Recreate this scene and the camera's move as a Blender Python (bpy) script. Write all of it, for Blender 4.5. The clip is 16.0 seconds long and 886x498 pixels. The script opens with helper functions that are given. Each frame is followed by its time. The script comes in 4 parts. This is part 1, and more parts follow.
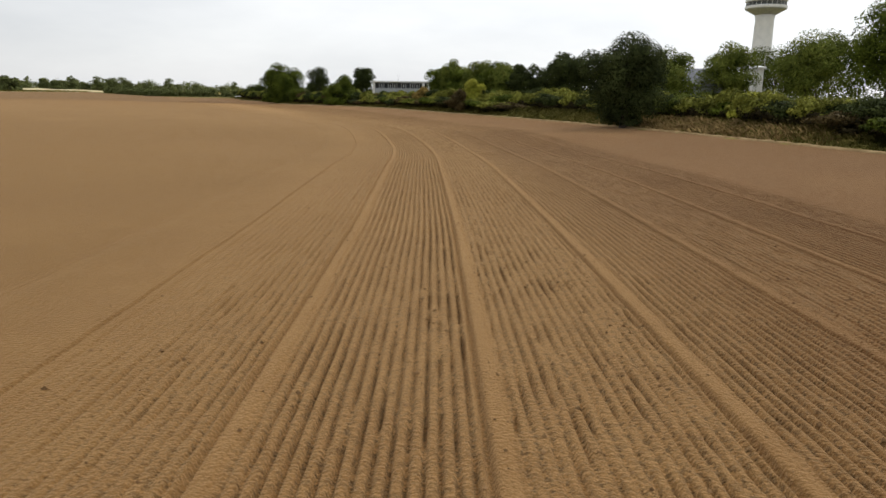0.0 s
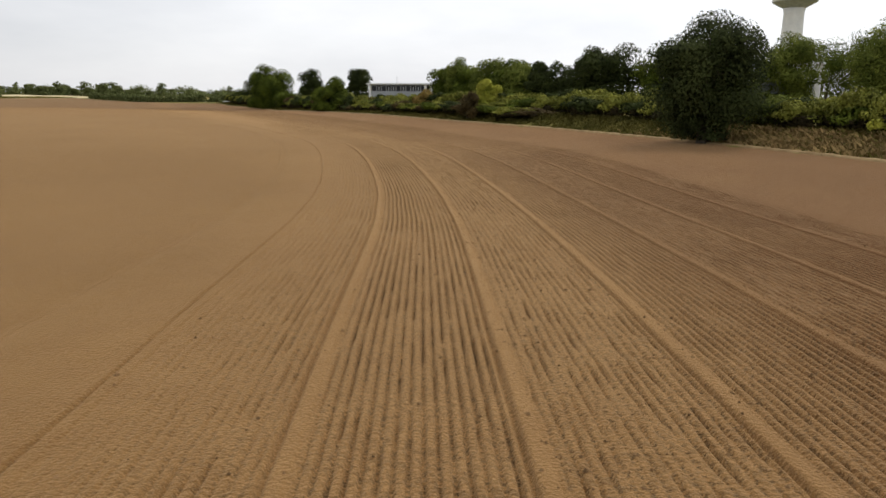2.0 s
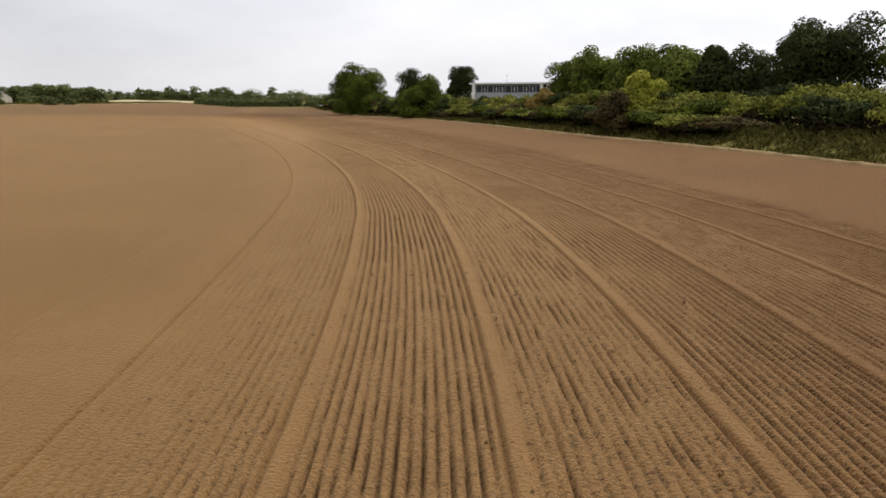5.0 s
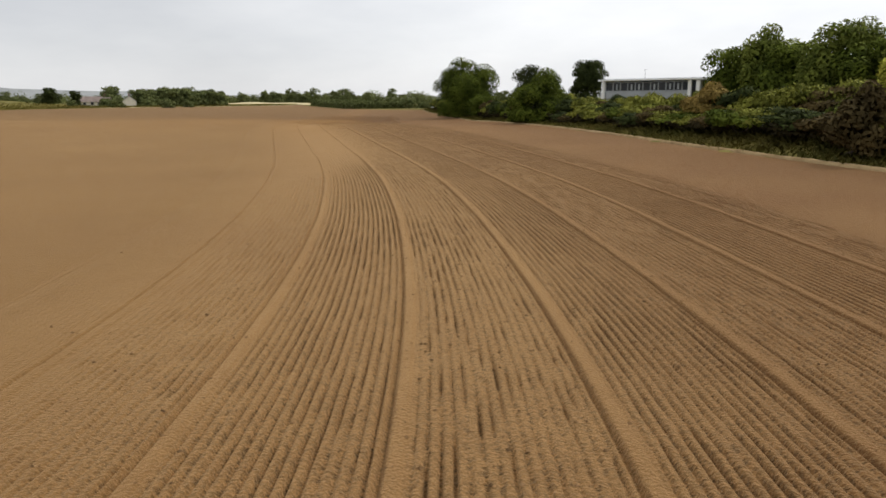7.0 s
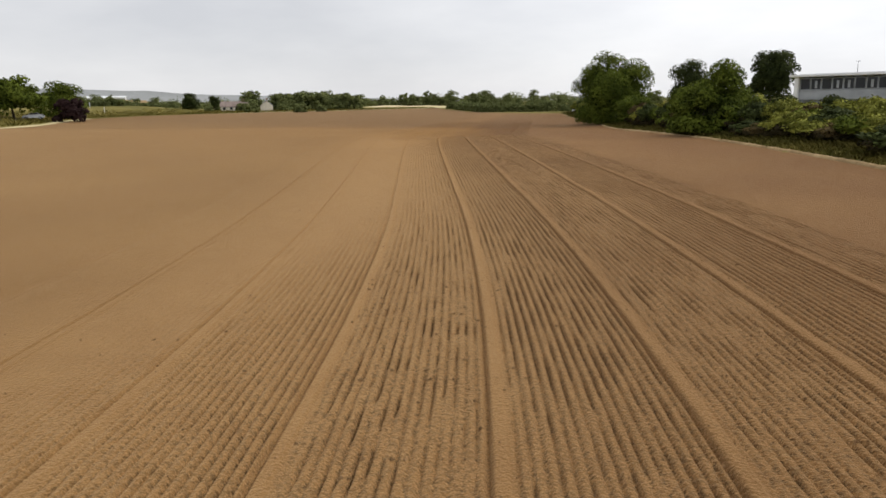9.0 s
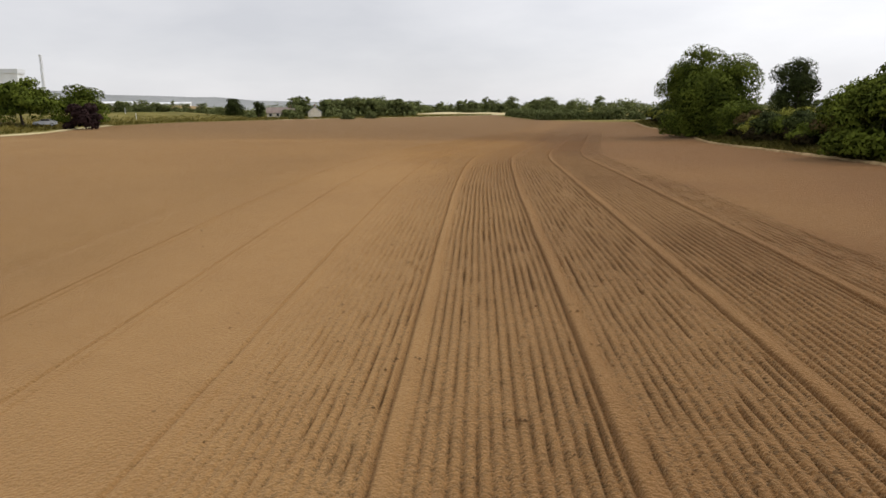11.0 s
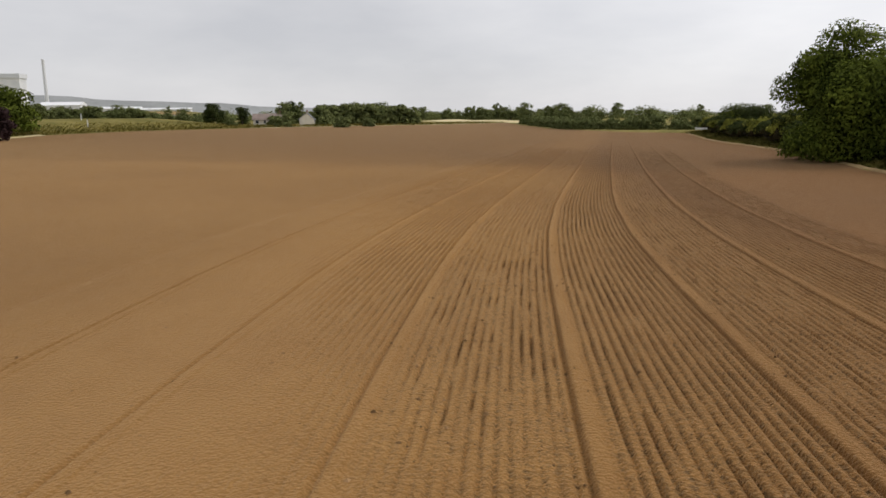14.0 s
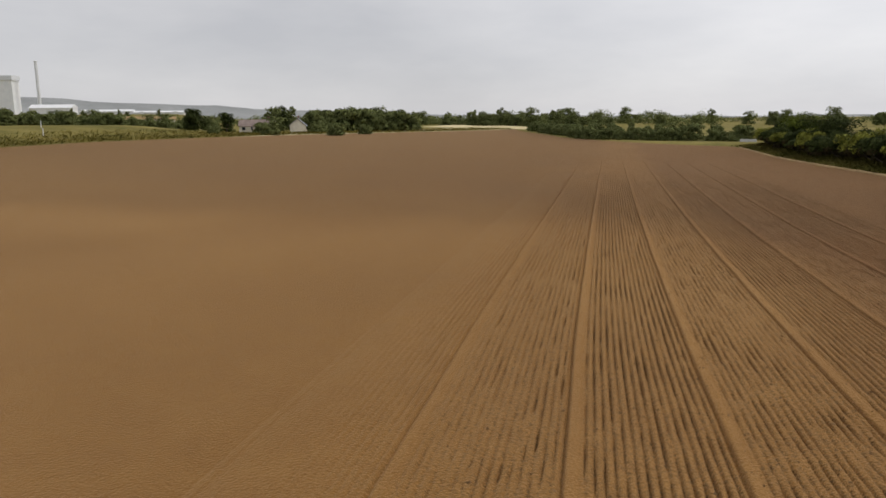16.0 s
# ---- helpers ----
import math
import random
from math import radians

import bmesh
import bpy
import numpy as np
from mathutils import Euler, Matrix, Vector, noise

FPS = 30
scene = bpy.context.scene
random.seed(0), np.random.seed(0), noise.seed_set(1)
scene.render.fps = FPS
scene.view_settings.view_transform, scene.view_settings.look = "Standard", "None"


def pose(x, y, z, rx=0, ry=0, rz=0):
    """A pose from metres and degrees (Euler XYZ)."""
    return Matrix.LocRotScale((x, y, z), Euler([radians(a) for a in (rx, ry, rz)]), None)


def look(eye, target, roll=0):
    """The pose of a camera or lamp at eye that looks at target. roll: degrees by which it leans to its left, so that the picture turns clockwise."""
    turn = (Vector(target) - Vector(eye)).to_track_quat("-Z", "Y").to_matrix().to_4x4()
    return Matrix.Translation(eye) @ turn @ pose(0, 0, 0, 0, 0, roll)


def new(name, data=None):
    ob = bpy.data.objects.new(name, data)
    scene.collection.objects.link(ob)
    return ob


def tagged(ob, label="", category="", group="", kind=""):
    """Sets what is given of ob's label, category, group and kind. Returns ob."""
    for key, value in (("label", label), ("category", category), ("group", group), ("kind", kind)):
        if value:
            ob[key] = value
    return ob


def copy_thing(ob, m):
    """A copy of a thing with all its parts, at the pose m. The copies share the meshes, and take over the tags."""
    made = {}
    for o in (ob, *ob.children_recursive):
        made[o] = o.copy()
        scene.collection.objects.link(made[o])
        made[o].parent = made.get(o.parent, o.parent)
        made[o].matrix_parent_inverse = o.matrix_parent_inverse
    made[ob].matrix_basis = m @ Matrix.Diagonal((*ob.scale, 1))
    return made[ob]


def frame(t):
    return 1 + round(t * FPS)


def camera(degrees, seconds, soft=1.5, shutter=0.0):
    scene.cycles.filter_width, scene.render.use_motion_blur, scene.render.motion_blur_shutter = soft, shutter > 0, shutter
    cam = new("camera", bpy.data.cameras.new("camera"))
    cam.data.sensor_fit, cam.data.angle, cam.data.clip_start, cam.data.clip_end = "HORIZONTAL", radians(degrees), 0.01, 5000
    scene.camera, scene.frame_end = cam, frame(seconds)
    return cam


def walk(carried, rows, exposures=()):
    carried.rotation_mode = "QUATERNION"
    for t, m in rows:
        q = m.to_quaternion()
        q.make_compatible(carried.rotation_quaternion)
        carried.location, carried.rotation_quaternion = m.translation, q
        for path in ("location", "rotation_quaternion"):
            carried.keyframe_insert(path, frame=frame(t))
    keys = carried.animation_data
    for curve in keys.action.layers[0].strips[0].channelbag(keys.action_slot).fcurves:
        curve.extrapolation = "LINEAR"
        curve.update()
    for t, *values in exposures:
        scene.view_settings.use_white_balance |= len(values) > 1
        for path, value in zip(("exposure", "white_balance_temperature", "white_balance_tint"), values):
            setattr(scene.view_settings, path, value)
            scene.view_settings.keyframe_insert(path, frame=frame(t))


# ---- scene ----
cam = camera(64.0, 16.0, soft=1.55)

# seconds, place, yaw to the left of +y, pitch, roll
PATH = [
    (0, 4.98, -2.86, 3.18, 6.87, -12.41, 0.94),
    (0.5, 4.33, 1.97, 3.15, 6.97, -12.34, 0.76),
    (1, 3.53, 6.83, 3.20, 7.01, -12.31, 0.70),
    (1.5, 2.61, 11.75, 3.26, 7.05, -12.26, 0.46),
    (2, 1.76, 16.80, 3.35, 7.07, -12.24, 0.40),
    (2.5, 0.90, 21.92, 3.37, 7.10, -12.21, 0.34),
    (3, 0.10, 27.11, 3.36, 7.17, -12.19, 0.23),
    (5.5, -4.47, 52.87, 3.26, 18.59, -12.08, -0.13),
    (6, -5.83, 58.16, 3.32, 20.58, -12.08, -0.25),
    (6.5, -7.27, 63.50, 3.27, 23.29, -12.03, -0.32),
    (7, -8.90, 68.77, 3.21, 26.00, -11.98, -0.46),
    (7.5, -10.75, 73.84, 3.29, 28.77, -11.94, -0.52),
    (8, -12.78, 78.72, 3.43, 31.60, -11.90, -0.70),
    (8.5, -14.99, 83.51, 3.49, 34.84, -11.82, -0.96),
    (9, -17.29, 88.31, 3.51, 37.54, -11.73, -1.01),
    (11.5, -32.48, 110.48, 3.36, 42.76, -11.01, -0.80),
    (12, -36.01, 114.41, 3.34, 42.91, -10.91, -0.77),
    (12.5, -39.41, 118.34, 3.22, 42.99, -10.84, -0.75),
    (13, -42.90, 122.06, 3.32, 42.99, -10.75, -0.68),
    (13.5, -46.35, 125.70, 3.44, 42.98, -10.66, -0.62),
    (14, -49.97, 129.22, 3.53, 42.95, -10.59, -0.62),
    (14.5, -53.63, 132.72, 3.69, 42.95, -10.52, -0.57),
    (15, -57.38, 136.20, 3.89, 42.88, -10.46, -0.56),
    (15.5, -61.30, 139.63, 4.22, 42.83, -10.42, -0.52),
    (16, -65.28, 143.07, 4.76, 42.72, -10.38, -0.51),
]


def heading(yaw, pitch):
    w, p = radians(yaw), radians(pitch)
    return Vector((-math.sin(w) * math.cos(p), math.cos(w) * math.cos(p), math.sin(p)))


walk(cam, [(t, look((x, y, z), Vector((x, y, z)) + heading(w, p), r)) for t, x, y, z, w, p, r in PATH],
     [(0, 0.0, 6550, 9), (1.8, 0.0, 6550, 9.5), (2.4, 0.0, 6500, 14), (3.2, 0.0, 6500, 14.5), (5.4, 0.0, 6500, 12.5), (6.2, 0.0, 6550, 10), (9, 0.02, 6550, 11), (11, 0.0, 6540, 12),
      (12.2, -0.05, 6560, 12), (13.5, -0.13, 6580, 12), (14.5, -0.20, 6580, 12), (16, -0.30, 6580, 12)])

# ------------------------------------------------------------------ light
SUN_AZ, SUN_EL = radians(-28), radians(48)      # azimuth to the right of +y is negative yaw
sun = new("sun", bpy.data.lights.new("sun", "SUN"))
sun.data.energy, sun.data.angle, sun.data.color = 1.5, radians(10), (1.0, 0.95, 0.88)
sun_dir = Vector((-math.sin(SUN_AZ) * math.cos(SUN_EL), math.cos(SUN_AZ) * math.cos(SUN_EL), math.sin(SUN_EL)))
sun.matrix_world = look(sun_dir * 50, (0, 0, 0))

world = bpy.data.worlds.new("world")
scene.world = world
world.use_nodes = True
wt = world.node_tree
wt.nodes.clear()


def wnode(kind, **kw):
    n = wt.nodes.new(kind)
    for k, v in kw.items():
        if k == "sky_type":
            n.sky_type = v
        elif k == "operation":
            n.operation = v
        elif k == "blend_type":
            n.blend_type = v
        elif k == "data_type":
            n.data_type = v
    return n


sky = wnode("ShaderNodeTexSky", sky_type="NISHITA")
sky.sun_disc, sky.sun_elevation, sky.sun_rotation = False, SUN_EL, -SUN_AZ
tc = wnode("ShaderNodeTexCoord")
mp = wnode("ShaderNodeMapping")
mp.inputs["Scale"].default_value = (1.0, 1.0, 3.2)
cloud = wnode("ShaderNodeTexNoise")
cloud.inputs["Scale"].default_value, cloud.inputs["Detail"].default_value, cloud.inputs["Roughness"].default_value = 2.3, 5, 0.55
ramp = wnode("ShaderNodeValToRGB")
ramp.color_ramp.elements[0].position, ramp.color_ramp.elements[0].color = 0.32, (0.78, 0.80, 0.84, 1)
ramp.color_ramp.elements[1].position, ramp.color_ramp.elements[1].color = 0.68, (0.99, 1.00, 1.02, 1)
dot = wnode("ShaderNodeVectorMath", operation="DOT_PRODUCT")
dot.inputs[1].default_value = tuple(sun_dir)
glow = wnode("ShaderNodeMapRange")
for k, v in (("From Min", 0.25), ("From Max", 1.0), ("To Min", 0.88), ("To Max", 1.45)):
    glow.inputs[k].default_value = v
mulc = wnode("ShaderNodeVectorMath", operation="SCALE")
skys = wnode("ShaderNodeVectorMath", operation="SCALE")
skys.inputs["Scale"].default_value = 0.1
mixs = wnode("ShaderNodeMix", data_type="RGBA")
mixs.inputs["Factor"].default_value = 0.9
bg = wnode("ShaderNodeBackground")
bg.inputs["Strength"].default_value = 0.98
wout = wnode("ShaderNodeOutputWorld")
L = wt.links.new
L(tc.outputs["Generated"], mp.inputs["Vector"])
L(mp.outputs[0], cloud.inputs["Vector"])
L(cloud.outputs[0], ramp.inputs[0])
L(tc.outputs["Generated"], dot.inputs[0])
L(dot.outputs["Value"], glow.inputs["Value"])
L(ramp.outputs[0], mulc.inputs[0])
L(glow.outputs[0], mulc.inputs["Scale"])
L(sky.outputs[0], skys.inputs[0])
L(skys.outputs[0], mixs.inputs["A"])
L(mulc.outputs[0], mixs.inputs["B"])
L(mixs.outputs["Result"], bg.inputs["Color"])
L(bg.outputs[0], wout.inputs[0])


# ------------------------------------------------------------------ materials
def material(name, dark, light, scale=4.0, rough=0.9, bump=0.0, bump_scale=30.0, metal=0.0, fine=0.35, island=0.0, through_light=0.0, spec=0.3, relief=0.03):
    """Two-scale noise colour between dark and light, with fine relief; island: change of brightness from leaf to leaf."""
    m = bpy.data.materials.new(name)
    m.use_nodes = True
    t = m.node_tree
    b = t.nodes["Principled BSDF"]
    b.inputs["Roughness"].default_value, b.inputs["Metallic"].default_value = rough, metal
    b.inputs["Specular IOR Level"].default_value = spec
    co = t.nodes.new("ShaderNodeTexCoord")
    a = t.nodes.new("ShaderNodeTexNoise")
    a.inputs["Scale"].default_value, a.inputs["Detail"].default_value = scale, 4
    f = t.nodes.new("ShaderNodeTexNoise")
    f.inputs["Scale"].default_value, f.inputs["Detail"].default_value = scale * 14, 3
    mx = t.nodes.new("ShaderNodeMix")
    mx.inputs["Factor"].default_value = fine
    t.links.new(co.outputs["Object"], a.inputs["Vector"])
    t.links.new(co.outputs["Object"], f.inputs["Vector"])
    t.links.new(a.outputs[0], mx.inputs["A"])
    t.links.new(f.outputs[0], mx.inputs["B"])
    r = t.nodes.new("ShaderNodeValToRGB")
    r.color_ramp.elements[0].position, r.color_ramp.elements[0].color = 0.36, (*dark, 1)
    r.color_ramp.elements[1].position, r.color_ramp.elements[1].color = 0.64, (*light, 1)
    t.links.new(mx.outputs["Result"], r.inputs[0])
    col = r.outputs[0]
    if island:
        g = t.nodes.new("ShaderNodeNewGeometry")
        mr = t.nodes.new("ShaderNodeMapRange")
        mr.inputs["To Min"].default_value, mr.inputs["To Max"].default_value = 1 - island, 1 + island
        t.links.new(g.outputs["Random Per Island"], mr.inputs["Value"])
        sc = t.nodes.new("ShaderNodeVectorMath")
        sc.operation = "SCALE"
        t.links.new(col, sc.inputs[0])
        t.links.new(mr.outputs[0], sc.inputs["Scale"])
        col = sc.outputs[0]
    t.links.new(col, b.inputs["Base Color"])
    if bump:
        n = t.nodes.new("ShaderNodeTexNoise")
        n.inputs["Scale"].default_value, n.inputs["Detail"].default_value = bump_scale, 5
        bp = t.nodes.new("ShaderNodeBump")
        bp.inputs["Strength"].default_value, bp.inputs["Distance"].default_value = bump, relief
        t.links.new(co.outputs["Object"], n.inputs["Vector"])
        t.links.new(n.outputs[0], bp.inputs["Height"])
        t.links.new(bp.outputs[0], b.inputs["Normal"])
    if through_light:
        tl = t.nodes.new("ShaderNodeBsdfTranslucent")
        ms = t.nodes.new("ShaderNodeMixShader")
        ms.inputs[0].default_value = through_light
        t.links.new(col, tl.inputs["Color"])
        t.links.new(b.outputs[0], ms.inputs[1])
        t.links.new(tl.outputs[0], ms.inputs[2])
        t.links.new(ms.outputs[0], t.nodes["Material Output"].inputs["Surface"])
    return m


def leaf_material(name, dark, light):
    return material(name, dark, light, scale=0.5, rough=0.75, island=0.22, through_light=0.16, fine=0.4, spec=0.06)


SOIL = material("tilled soil", (0.243, 0.128, 0.046), (0.296, 0.165, 0.062), scale=0.10, rough=0.97, bump=1.0, bump_scale=24, fine=0.4, spec=0.08, relief=0.045)


def add_tint(mat, name, colour):
    """Soil tint, for painted lens falloff and warmer loam: an amount stored with the mesh under that name, broken up by
    noise.
    """
    t = mat.node_tree
    b = t.nodes["Principled BSDF"]
    src = b.inputs["Base Color"].links[0].from_socket
    at = t.nodes.new("ShaderNodeAttribute")
    at.attribute_name = name
    co = t.nodes.new("ShaderNodeTexCoord")
    n = t.nodes.new("ShaderNodeTexNoise")
    n.inputs["Scale"].default_value, n.inputs["Detail"].default_value = 0.13, 5
    mr = t.nodes.new("ShaderNodeMapRange")
    mr.inputs["From Min"].default_value, mr.inputs["From Max"].default_value = 0.3, 0.7
    mr.inputs["To Min"].default_value, mr.inputs["To Max"].default_value = 0.80, 1.12
    ml = t.nodes.new("ShaderNodeMath")
    ml.operation, ml.use_clamp = "MULTIPLY", True
    mx = t.nodes.new("ShaderNodeMix")
    mx.data_type, mx.blend_type = "RGBA", "MULTIPLY"
    mx.inputs["B"].default_value = (*colour, 1)
    t.links.new(co.outputs["Object"], n.inputs["Vector"])
    t.links.new(n.outputs[0], mr.inputs["Value"])
    t.links.new(at.outputs["Fac"], ml.inputs[0])
    t.links.new(mr.outputs[0], ml.inputs[1])
    t.links.new(ml.outputs[0], mx.inputs["Factor"])
    t.links.new(src, mx.inputs["A"])
    t.links.new(mx.outputs["Result"], b.inputs["Base Color"])


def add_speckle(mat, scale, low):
    """Darker crumbs turned up by the drill, and furrow shade painted in with them: an amount stored with the mesh."""
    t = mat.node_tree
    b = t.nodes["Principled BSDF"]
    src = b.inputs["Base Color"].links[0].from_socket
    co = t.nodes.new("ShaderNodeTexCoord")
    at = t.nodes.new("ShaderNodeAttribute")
    at.attribute_name = "crumb_shade"
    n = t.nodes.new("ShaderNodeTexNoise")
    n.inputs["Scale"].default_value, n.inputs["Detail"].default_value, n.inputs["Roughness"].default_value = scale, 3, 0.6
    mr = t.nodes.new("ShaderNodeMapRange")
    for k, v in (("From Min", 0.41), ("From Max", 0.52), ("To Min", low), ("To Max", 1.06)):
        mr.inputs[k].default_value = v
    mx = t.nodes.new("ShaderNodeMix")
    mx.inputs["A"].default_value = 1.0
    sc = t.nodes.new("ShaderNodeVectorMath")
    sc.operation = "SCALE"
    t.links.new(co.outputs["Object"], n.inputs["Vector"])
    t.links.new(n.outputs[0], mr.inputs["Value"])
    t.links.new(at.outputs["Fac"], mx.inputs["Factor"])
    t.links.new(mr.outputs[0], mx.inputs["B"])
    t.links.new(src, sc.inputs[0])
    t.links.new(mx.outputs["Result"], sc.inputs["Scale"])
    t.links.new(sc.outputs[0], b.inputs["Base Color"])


soil_bsdf = SOIL.node_tree.nodes["Principled BSDF"]          # sheen added to lift the far soil: brighter at a grazing view
soil_bsdf.inputs["Sheen Weight"].default_value, soil_bsdf.inputs["Sheen Roughness"].default_value, soil_bsdf.inputs["Sheen Tint"].default_value = 0.36, 0.5, (1.0, 0.70, 0.38, 1)
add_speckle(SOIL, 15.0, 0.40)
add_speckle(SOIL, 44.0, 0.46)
# lens falloff painted as darker soil to both sides of the flight line
add_tint(SOIL, "ruddy_falloff", (0.41, 0.275, 0.175))
add_tint(SOIL, "olive_falloff", (0.59, 0.53, 0.37))
add_tint(SOIL, "loam", (0.93, 0.82, 0.56))
CLOD = material("soil clod", (0.130, 0.072, 0.032), (0.300, 0.185, 0.090), scale=3, rough=0.97, island=0.35, spec=0.05)
GRASS_GROUND = material("rough grass ground", (0.10, 0.094, 0.020), (0.25, 0.20, 0.058), scale=0.06, rough=0.95, bump=0.6, bump_scale=3, spec=0.08)
STUBBLE = material("pale stubble", (0.46, 0.38, 0.20), (0.62, 0.53, 0.31), scale=0.08, rough=0.95, bump=0.4, bump_scale=4, spec=0.1)
STRAW = material("dry straw strip", (0.22, 0.145, 0.068), (0.41, 0.295, 0.15), scale=1.2, rough=0.95, bump=0.8, bump_scale=12, spec=0.1)
GRASS = material("verge grass", (0.060, 0.062, 0.013), (0.170, 0.140, 0.036), scale=0.12, rough=0.85, island=0.12, through_light=0.25, spec=0.06)
DRY = material("dry tan grass", (0.19, 0.125, 0.050), (0.36, 0.25, 0.105), scale=0.3, rough=0.9, island=0.15, through_light=0.2, spec=0.06)
MEADOW = material("meadow grass", (0.10, 0.096, 0.020), (0.29, 0.235, 0.062), scale=0.1, rough=0.85, island=0.25, through_light=0.2, spec=0.06)
OAK_LEAF = leaf_material("oak leaves", (0.016, 0.024, 0.009), (0.098, 0.118, 0.036))
DARK_LEAF = leaf_material("dark leaves", (0.016, 0.024, 0.008), (0.082, 0.1, 0.028))
MID_LEAF = leaf_material("mid green leaves", (0.022, 0.036, 0.005), (0.170, 0.208, 0.028))
LIGHT_LEAF = leaf_material("fresh green leaves", (0.055, 0.078, 0.014), (0.25, 0.28, 0.052))
LIME_LEAF = leaf_material("yellow green leaves", (0.30, 0.32, 0.036), (0.52, 0.50, 0.085))
HEDGE_LEAF = leaf_material("hedge leaves", (0.070, 0.080, 0.013), (0.350, 0.350, 0.064))
BROWN_LEAF = leaf_material("brown bramble leaves", (0.05, 0.038, 0.016), (0.16, 0.115, 0.044))
TAN_LEAF = leaf_material("golden tan leaves", (0.17, 0.115, 0.030), (0.40, 0.29, 0.085))
# the shade at the hedge foot is put into this darker brown
SHADED_LEAF = leaf_material("shaded dead lower leaves", (0.016, 0.014, 0.007), (0.066, 0.052, 0.022))
PURPLE_LEAF = leaf_material("dark copper leaves", (0.028, 0.016, 0.016), (0.055, 0.030, 0.028))
# paler than the near leaves, with distance haze put into the colour
FAR_LEAF = leaf_material("distant leaves", (0.095, 0.116, 0.042), (0.205, 0.225, 0.080))
BARK = material("bark", (0.05, 0.04, 0.03), (0.13, 0.10, 0.075), scale=3, bump=0.8, bump_scale=14)
CONCRETE = material("pale concrete", (0.50, 0.50, 0.49), (0.66, 0.66, 0.65), scale=0.25, rough=0.85, bump=0.2, bump_scale=3)
DARK_BAND = material("dark glazed band", (0.05, 0.055, 0.06), (0.09, 0.095, 0.10), scale=1, rough=0.3)
PANEL = material("grey cladding", (0.30, 0.32, 0.35), (0.42, 0.44, 0.47), scale=0.8, rough=0.6)
WHITE = material("white paint", (0.72, 0.73, 0.74), (0.84, 0.84, 0.84), scale=0.6, rough=0.55)
GLASS = material("dark window glass", (0.012, 0.015, 0.022), (0.03, 0.034, 0.042), scale=0.7, rough=0.15, spec=0.35)
ROOF_TILE = material("brown roof tile", (0.17, 0.13, 0.11), (0.28, 0.22, 0.19), scale=1.0, rough=0.85, bump=0.5, bump_scale=8)
SLATE = material("grey slate roof", (0.16, 0.17, 0.19), (0.27, 0.28, 0.30), scale=1.0, rough=0.7)
RENDER = material("cream render wall", (0.58, 0.54, 0.46), (0.74, 0.70, 0.62), scale=0.7, rough=0.9)
BRICK = material("red brown brick wall", (0.24, 0.14, 0.10), (0.38, 0.24, 0.18), scale=1.5, rough=0.9)
TIMBER = material("weathered timber", (0.20, 0.17, 0.13), (0.36, 0.31, 0.25), scale=3, rough=0.9, bump=0.4)
CAR_PAINT = material("silver car paint", (0.50, 0.51, 0.52), (0.62, 0.63, 0.64), scale=1, rough=0.25, metal=0.5)
TYRE = material("tyre rubber", (0.02, 0.02, 0.02), (0.035, 0.035, 0.035), scale=8, rough=0.9)
# distance haze is painted into the base colours of these three
HAZE = material("haze-paled cladding", (0.74, 0.76, 0.78), (0.84, 0.85, 0.86), scale=0.1, rough=0.9)
GREY_HAZE = material("haze-paled grey concrete", (0.68, 0.70, 0.73), (0.75, 0.77, 0.80), scale=0.05, rough=0.9)
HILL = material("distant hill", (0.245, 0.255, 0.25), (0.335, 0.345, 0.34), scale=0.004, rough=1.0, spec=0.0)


# ------------------------------------------------------------------ mesh helpers
def part(name, bm, mat, parent=None, label="", smooth=False):
    me = bpy.data.meshes.new(name)
    bm.to_mesh(me)
    bm.free()
    me.materials.append(mat)
    if smooth:
        me.polygons.foreach_set("use_smooth", [True] * len(me.polygons))
    ob = new(name, me)
    if parent:
        ob.parent = parent
    return tagged(ob, label)


def raw_mesh(name, verts, faces, mat, parent=None, label="", smooth=False, normals=None):
    """A mesh from arrays: verts (n, 3), faces (m, 3 or 4); normals: soft foliage normals for the vertices."""
    me = bpy.data.meshes.new(name)
    v, f = np.asarray(verts, np.float32), np.asarray(faces, np.int32)
    k = f.shape[1]
    me.vertices.add(len(v))
    me.vertices.foreach_set("co", v.ravel())
    me.loops.add(f.size)
    me.loops.foreach_set("vertex_index", f.ravel())
    me.polygons.add(len(f))
    me.polygons.foreach_set("loop_start", np.arange(0, f.size, k, dtype=np.int32))
    me.polygons.foreach_set("use_smooth", np.full(len(f), smooth))
    me.update(calc_edges=True)
    me.validate()
    if normals is not None:
        me.normals_split_custom_set_from_vertices(np.asarray(normals, np.float32).tolist())
    me.materials.append(mat)
    ob = new(name, me)
    if parent:
        ob.parent = parent
    return tagged(ob, label)


def thing(name, x, y, z, label, category, group="", turn=0.0):
    ob = new(name)
    ob.empty_display_size = 0.3
    ob.matrix_basis = pose(x, y, z, 0, 0, turn)
    return tagged(ob, label, category, group)


def box(bm, cx, cy, cz, sx, sy, sz, bevel=0.0):
    g = bmesh.ops.create_cube(bm, size=1, matrix=Matrix.Translation((cx, cy, cz)) @ Matrix.Diagonal((sx, sy, sz, 1)))
    if bevel:
        bmesh.ops.bevel(bm, geom=list({e for v in g["verts"] for e in v.link_edges}), offset=bevel, segments=2, affect="EDGES")
    return bm


def boxed(*a, **k):
    return box(bmesh.new(), *a, **k)


